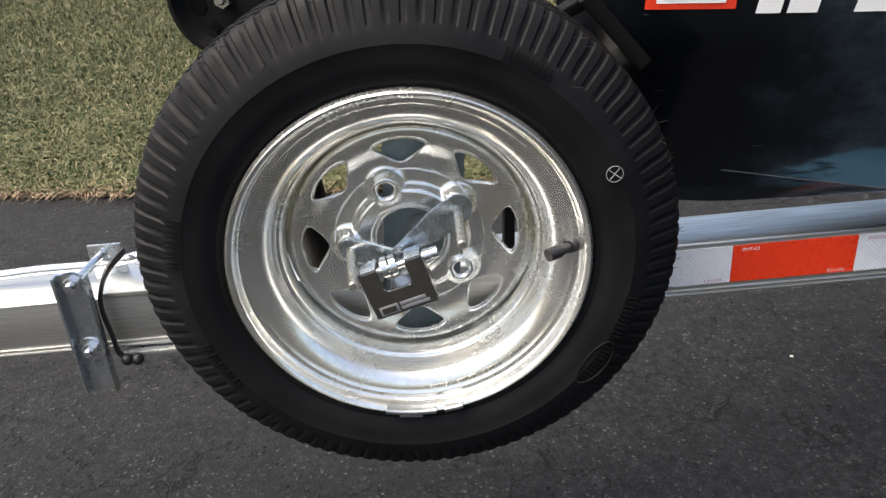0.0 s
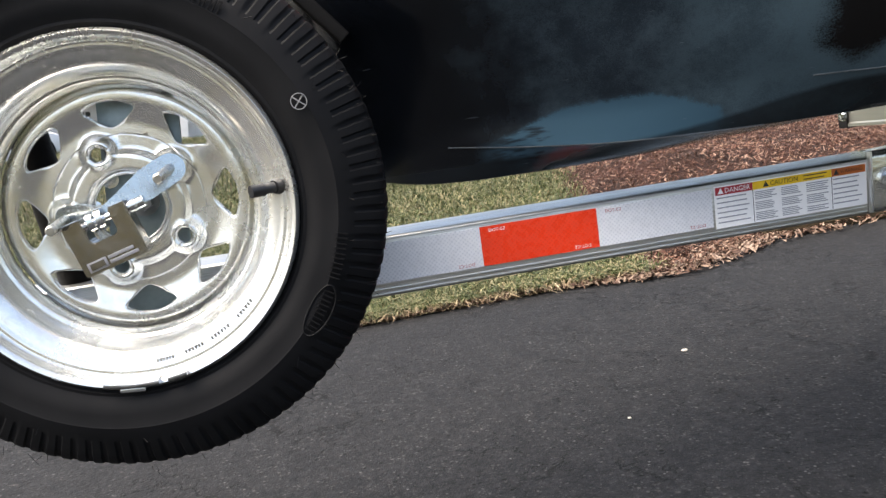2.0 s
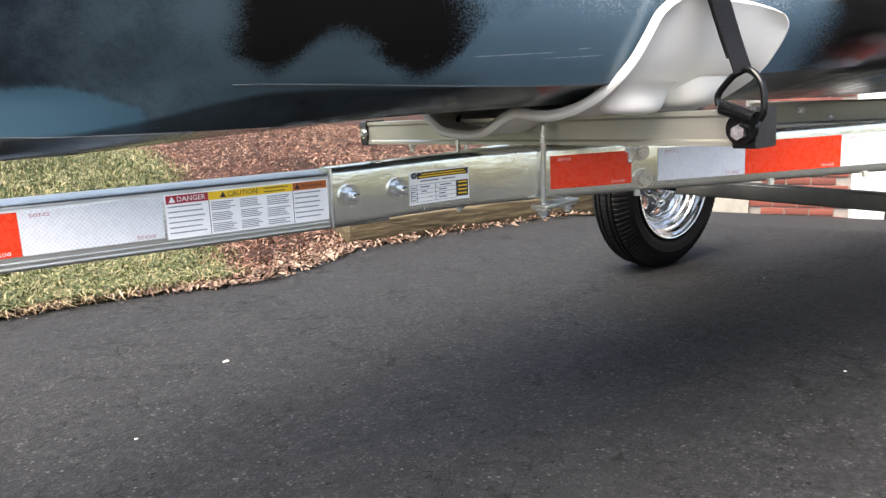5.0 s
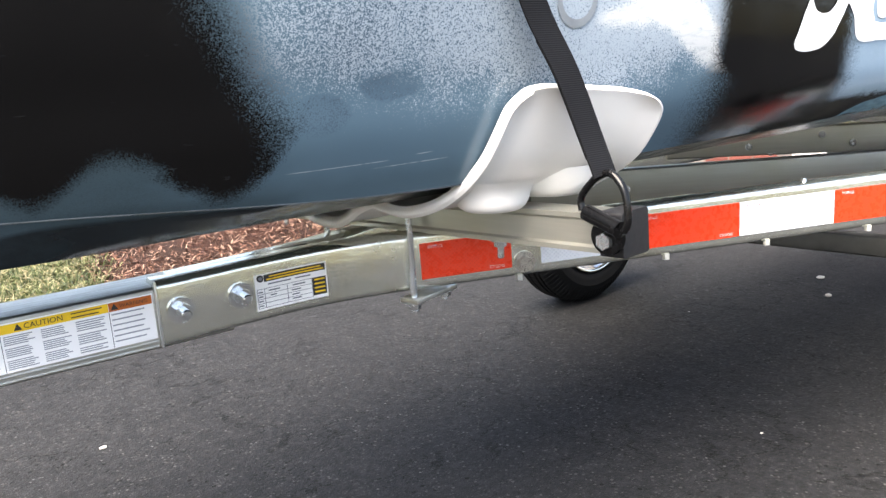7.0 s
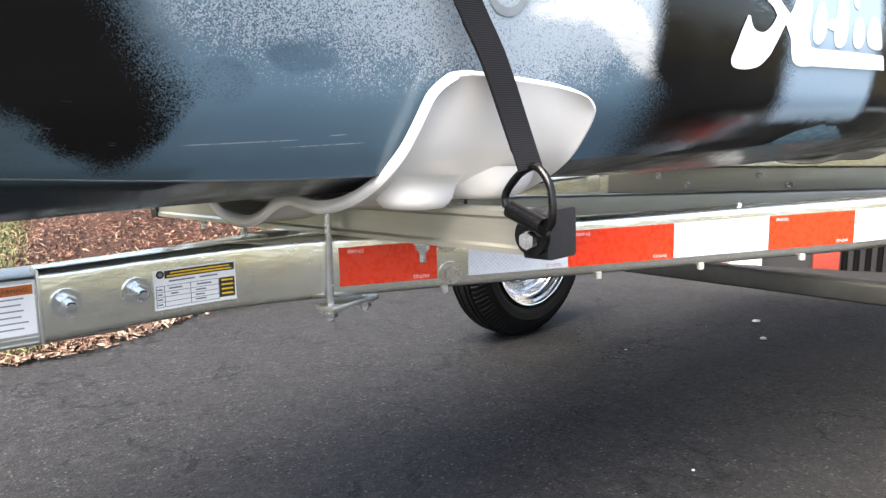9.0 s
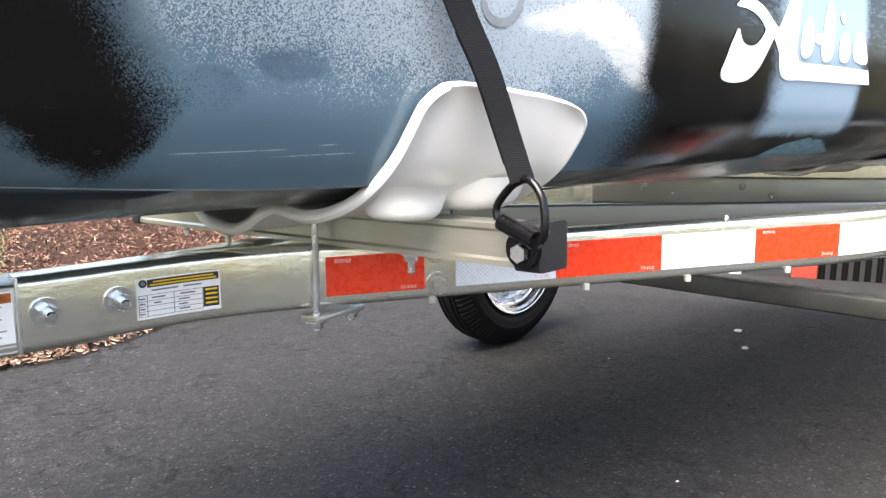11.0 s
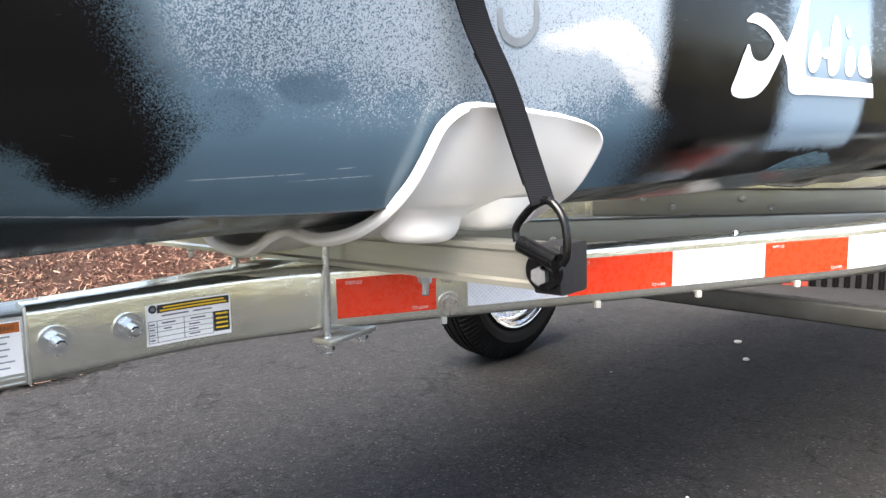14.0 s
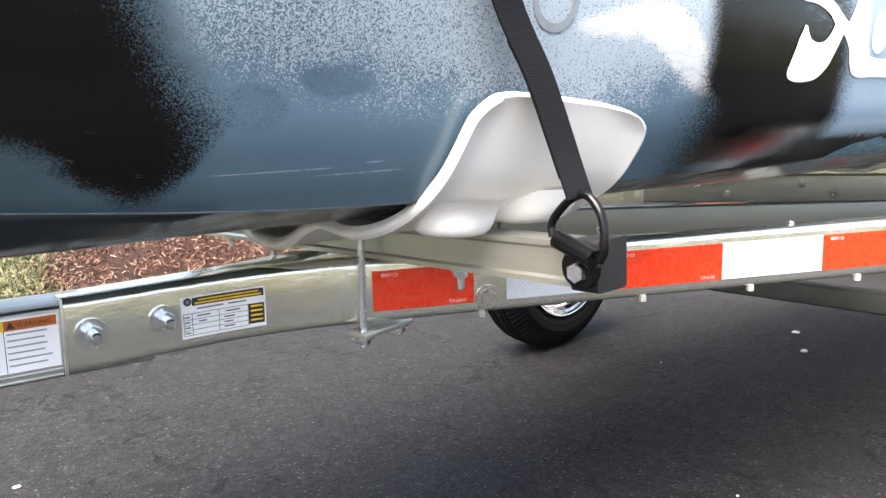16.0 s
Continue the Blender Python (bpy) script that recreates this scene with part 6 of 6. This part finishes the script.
CM = Matrix.Translation((-8.87, 18.82, height(-8.87, 18.82))) @ Matrix.Rotation(radians(59), 4, "Z")


def car_row(x, half, low, belt):
    """Half a body section, from the sill up to the belt line and in."""
    pts = [(half * 0.80, low), (half * 0.97, low + 0.06), (half, (low + belt) * 0.5), (half * 0.985, belt - 0.12), (half * 0.94, belt - 0.02), (half * 0.70, belt + 0.025), (0.0, belt + 0.04)]
    line = [Vector((x, p.x, p.y)) for p in spline([(a, b, 0) for a, b in pts], 3)]
    return [Vector((p.x, -p.y, p.z)) for p in line] + [p for p in reversed(line[:-1])]


BODY = [(-2.30, 0.62, 0.45, 0.80), (-2.24, 0.76, 0.32, 0.95), (-2.0, 0.84, 0.24, 1.00), (-1.4, 0.89, 0.20, 0.98), (-0.5, 0.905, 0.19, 0.95), (0.5, 0.905, 0.19, 0.93), (1.2, 0.89, 0.20, 0.91), (1.75, 0.85, 0.22, 0.82), (2.10, 0.76, 0.28, 0.72), (2.24, 0.60, 0.36, 0.60)]


def skin(rows, m):
    bm = bmesh.new()
    vs = [[bm.verts.new(m @ p) for p in r] for r in rows]
    for a, b in zip(vs, vs[1:]):
        for k in range(len(a) - 1):
            bm.faces.new((a[k], a[k + 1], b[k + 1], b[k]))
    bm.faces.new(vs[0])
    bm.faces.new(list(reversed(vs[-1])))
    return bm


part("body", skin(loft([car_row(*s) for s in BODY], 4), CM), CAR_WHITE, car, "white painted body", sharp=50)
CABIN = [(-1.85, 0.70, 1.02), (-1.45, 0.67, 1.20), (-0.95, 0.63, 1.385), (-0.3, 0.62, 1.45), (0.25, 0.625, 1.43), (0.72, 0.66, 1.24), (1.22, 0.72, 0.99)]


def cabin_row(x, half, top, grow=0.0):
    low = 0.90
    w = 0.86 + grow
    pts = [(-w, low), (-half - grow, top - 0.06), (-half * 0.85, top + grow), (0, top + 0.02 + grow), (half * 0.85, top + grow), (half + grow, top - 0.06), (w, low)]
    return [Vector((x, a, b)) for a, b in pts]


part("cabin_glass", skin([[p for p in r] for r in loft([cabin_row(*s) for s in CABIN], 4)], CM), GLASS_DARK, car, "tinted windows all round", sharp=60)
rows = [[CM @ p for p in r[1:6]] for r in loft([cabin_row(*s, 0.012) for s in CABIN[1:6]], 4)][3:-3]
bm = bmesh.new()
vs = [[bm.verts.new(p) for p in r] for r in rows]
for a, b in zip(vs, vs[1:]):
    for k in range(4):
        bm.faces.new((a[k], a[k + 1], b[k + 1], b[k]))
part("car_roof", bm, CAR_WHITE, car, "white roof skin", sharp=50)
for s in (-1, 1):
    for x0, y0, z0, x1, y1, z1, r in ((-1.75, 0.86, 0.95, -1.15, 0.655, 1.30, 0.055), (-0.42, 0.89, 0.92, -0.36, 0.640, 1.39, 0.035), (1.15, 0.86, 0.93, 0.42, 0.655, 1.345, 0.035)):
        part("pillar", rod(CM @ Vector((x0, s * y0, z0)), CM @ Vector((x1, s * y1, z1)), r, seg=10), CAR_WHITE, car)
    bm = box((0.72, -0.13, 0.94), (0.90, 0.02, 1.07), 0.03, m=CM @ Matrix.Translation((0, s * 0.98, 0)))
    part("wing_mirror", bm, CAR_WHITE, car)
    for x0 in (-1.35, 1.35):
        # dark disc on the body paints the shade of the arch gap
        part("wheel_arch", rod(CM @ Vector((x0, s * 0.62, 0.33)), CM @ Vector((x0, s * 0.917, 0.33)), 0.375, seg=40), DARK_GAP, car)
        w = part("car_wheel", rod(CM @ Vector((x0, s * 0.70, 0.32)), CM @ Vector((x0, s * 0.925, 0.32)), 0.32, seg=40), RUBBER, car, "black tyre")
        bm = bmesh.new()
        for k in range(5):
            a = 2 * math.pi * k / 5
            tube([CM @ Vector((x0, s * 0.93, 0.32)), CM @ Vector((x0 + 0.21 * math.cos(a), s * 0.932, 0.32 + 0.21 * math.sin(a)))], 0.028, 8, bm)
        ring = [CM @ Vector((x0 + 0.215 * math.cos(t), s * 0.928, 0.32 + 0.215 * math.sin(t))) for t in np.linspace(0, 2 * math.pi, 33)]
        tube(ring, 0.018, 8, bm)
        part("alloy_rim", bm, STEEL, w)

pale = thing("pale_house", (-11, 27, 0.0), "tan brick and white townhouse across the street", "house")
PM = Matrix.Translation((-11.3, 26.9, 1.1)) @ Matrix.Rotation(radians(7), 4, "Y") @ Matrix.Rotation(radians(16), 4, "Z")


def gable(x0, x1, eave, top, y0, y1):
    """A wall block with a pointed gable end towards the street."""
    c = (x0 + x1) / 2
    out = [(x0, -0.3), (x1, -0.3), (x1, eave), (c, top), (x0, eave)]
    bm = bmesh.new()
    f = [bm.verts.new(PM @ Vector((x, y0, z))) for x, z in out]
    b = [bm.verts.new(PM @ Vector((x, y1, z))) for x, z in out]
    bm.faces.new(f)
    bm.faces.new(list(reversed(b)))
    for k in range(5):
        bm.faces.new((f[k], b[k], b[(k + 1) % 5], f[(k + 1) % 5]))
    return bm


part("brick_wall", gable(-3.3, 0.0, 3.8, 5.0, 0, 8), BRICK_TAN, pale, "tan brick gable wall")
part("brick_wall", gable(5.0, 14.0, 5.0, 8.0, 2.4, 9), BRICK_TAN, pale, "tan brick gable wall")
part("garage_wall", box((0.004, -0.6, 1.95), (9, 6, 3.75), m=PM), SIDING, pale, "white painted wall over the garage")
part("lintel", box((0.0, -0.66, 1.72), (9, -0.1, 1.946), 0.01, m=PM), BRICK_TAN, pale)
part("garage_wall", box((0.004, 0.3, -0.3), (9, 6, 1.72), m=PM), SIDING, pale)
for x0 in (0.02, 5.2):
    part("garage_pillar", box((x0, -0.62, -0.3), (x0 + 0.75, 0.3, 1.716), 0.02, m=PM), SIDING, pale)
gdoor = part("garage_door", box((0.9, 0.22, -0.3), (5.1, 0.296, 1.70), m=PM), WHITE_TRIM, pale, "white panelled garage door")
for k in range(6):
    for j in range(2):
        for i in range(2):
            part("pane", box((1.12 + 0.66 * k + 0.2 * i, 0.20, 0.92 + 0.2 * j), (1.28 + 0.66 * k + 0.2 * i, 0.218, 1.08 + 0.2 * j), m=PM), GLASS_DARK, gdoor)
part("wall_vent", box((-1.95, -0.05, 1.9), (-1.70, -0.002, 2.3), 0.01, m=PM), GLASS_DARK, pale)
for x0, z0 in ((2.2, 2.5), (7.5, 4.2), (10.5, 4.2)):
    part("window", box((x0, -0.66 if z0 < 3 else 2.32, z0), (x0 + 0.8, -0.602 if z0 < 3 else 2.398, z0 + 0.9), m=PM), WHITE_TRIM, pale)


def shrub(at, r):
    ob = thing("shrub", at, "clipped evergreen shrub by the pale house", "shrub")
    verts, faces = [], []
    for _ in range(2600):
        d = Vector(rng.normal(size=3))
        d.normalize()
        k = r * (0.72 + 0.3 * rng.random()) * (1 + 0.2 * noise.noise(d * 3))
        c = Vector((d.x * k * 1.2, d.y * k, max(-0.2, d.z * k * 0.85) + r * 0.7))
        u, w = Vector(rng.normal(size=3)) * r * 0.035, Vector(rng.normal(size=3)) * r * 0.035
        i = len(verts)
        verts += [tuple(Vector(at) + c + q) for q in (u, w, -u, -w)]
        faces.append((i, i + 1, i + 2, i + 3))
    me = bpy.data.meshes.new("crown")
    me.from_pydata(verts, [], faces)
    me.materials.append(LEAVES)
    under(new("crown", me), ob)
    part("stem", rod(at, Vector(at) + Vector((0, 0, r)), 0.06), BARK, ob)


shrub((-8.25, 20.9, height(-8.25, 20.9)), 0.62)
shrub((-6.6, 22.2, height(-6.6, 22.2)), 0.6)


def bare_tree(at, h):
    ob = thing("bare_tree", at, "leafless grey tree in front of the brick house", "tree")
    bm = bmesh.new()

    def limb(p, d, l, r, n):
        q = p + d * l
        rod(p, q, r, r * 0.65, 7, bm)
        if n == 0:
            return
        for _ in range(3 if n > 1 else 4):
            e = (d + Vector(rng.normal(size=3)) * 0.42).normalized()
            e.z = abs(e.z) * 0.8 + 0.15
            limb(q, e.normalized(), l * (0.62 + 0.2 * rng.random()), r * 0.6, n - 1)

    limb(Vector(at), Vector((0.05, 0, 1)), h * 0.3, 0.07, 4)
    part("trunk", bm, BARK, ob, "grey bark")


bare_tree((-10.1, 21.9, height(-10.1, 21.9)), 5.0)
bare_tree((-11.2, 24.0, height(-11.2, 24.0)), 6.5)


# bricks of the house wall beside the garage
bm = box((0.0, 0.0, 0.0), (0.205, 0.02, 0.062), 0.004)
brick_mesh = None
for row in range(32):
    for k in range(5):
        x0 = -0.90 + 0.2175 * k - (0.109 if row % 2 else 0.0)
        if x0 < -0.91 or x0 + 0.205 > 0.0:
            continue
        if brick_mesh is None:
            first = part("brick", bm, BRICK, wall)
            brick_mesh = first.data
            ob = first
        else:
            ob = new("brick", brick_mesh)
            under(ob, wall)
        ob.matrix_world = HM @ Matrix.Translation((x0, -0.004, -0.24 + 0.0745 * row))
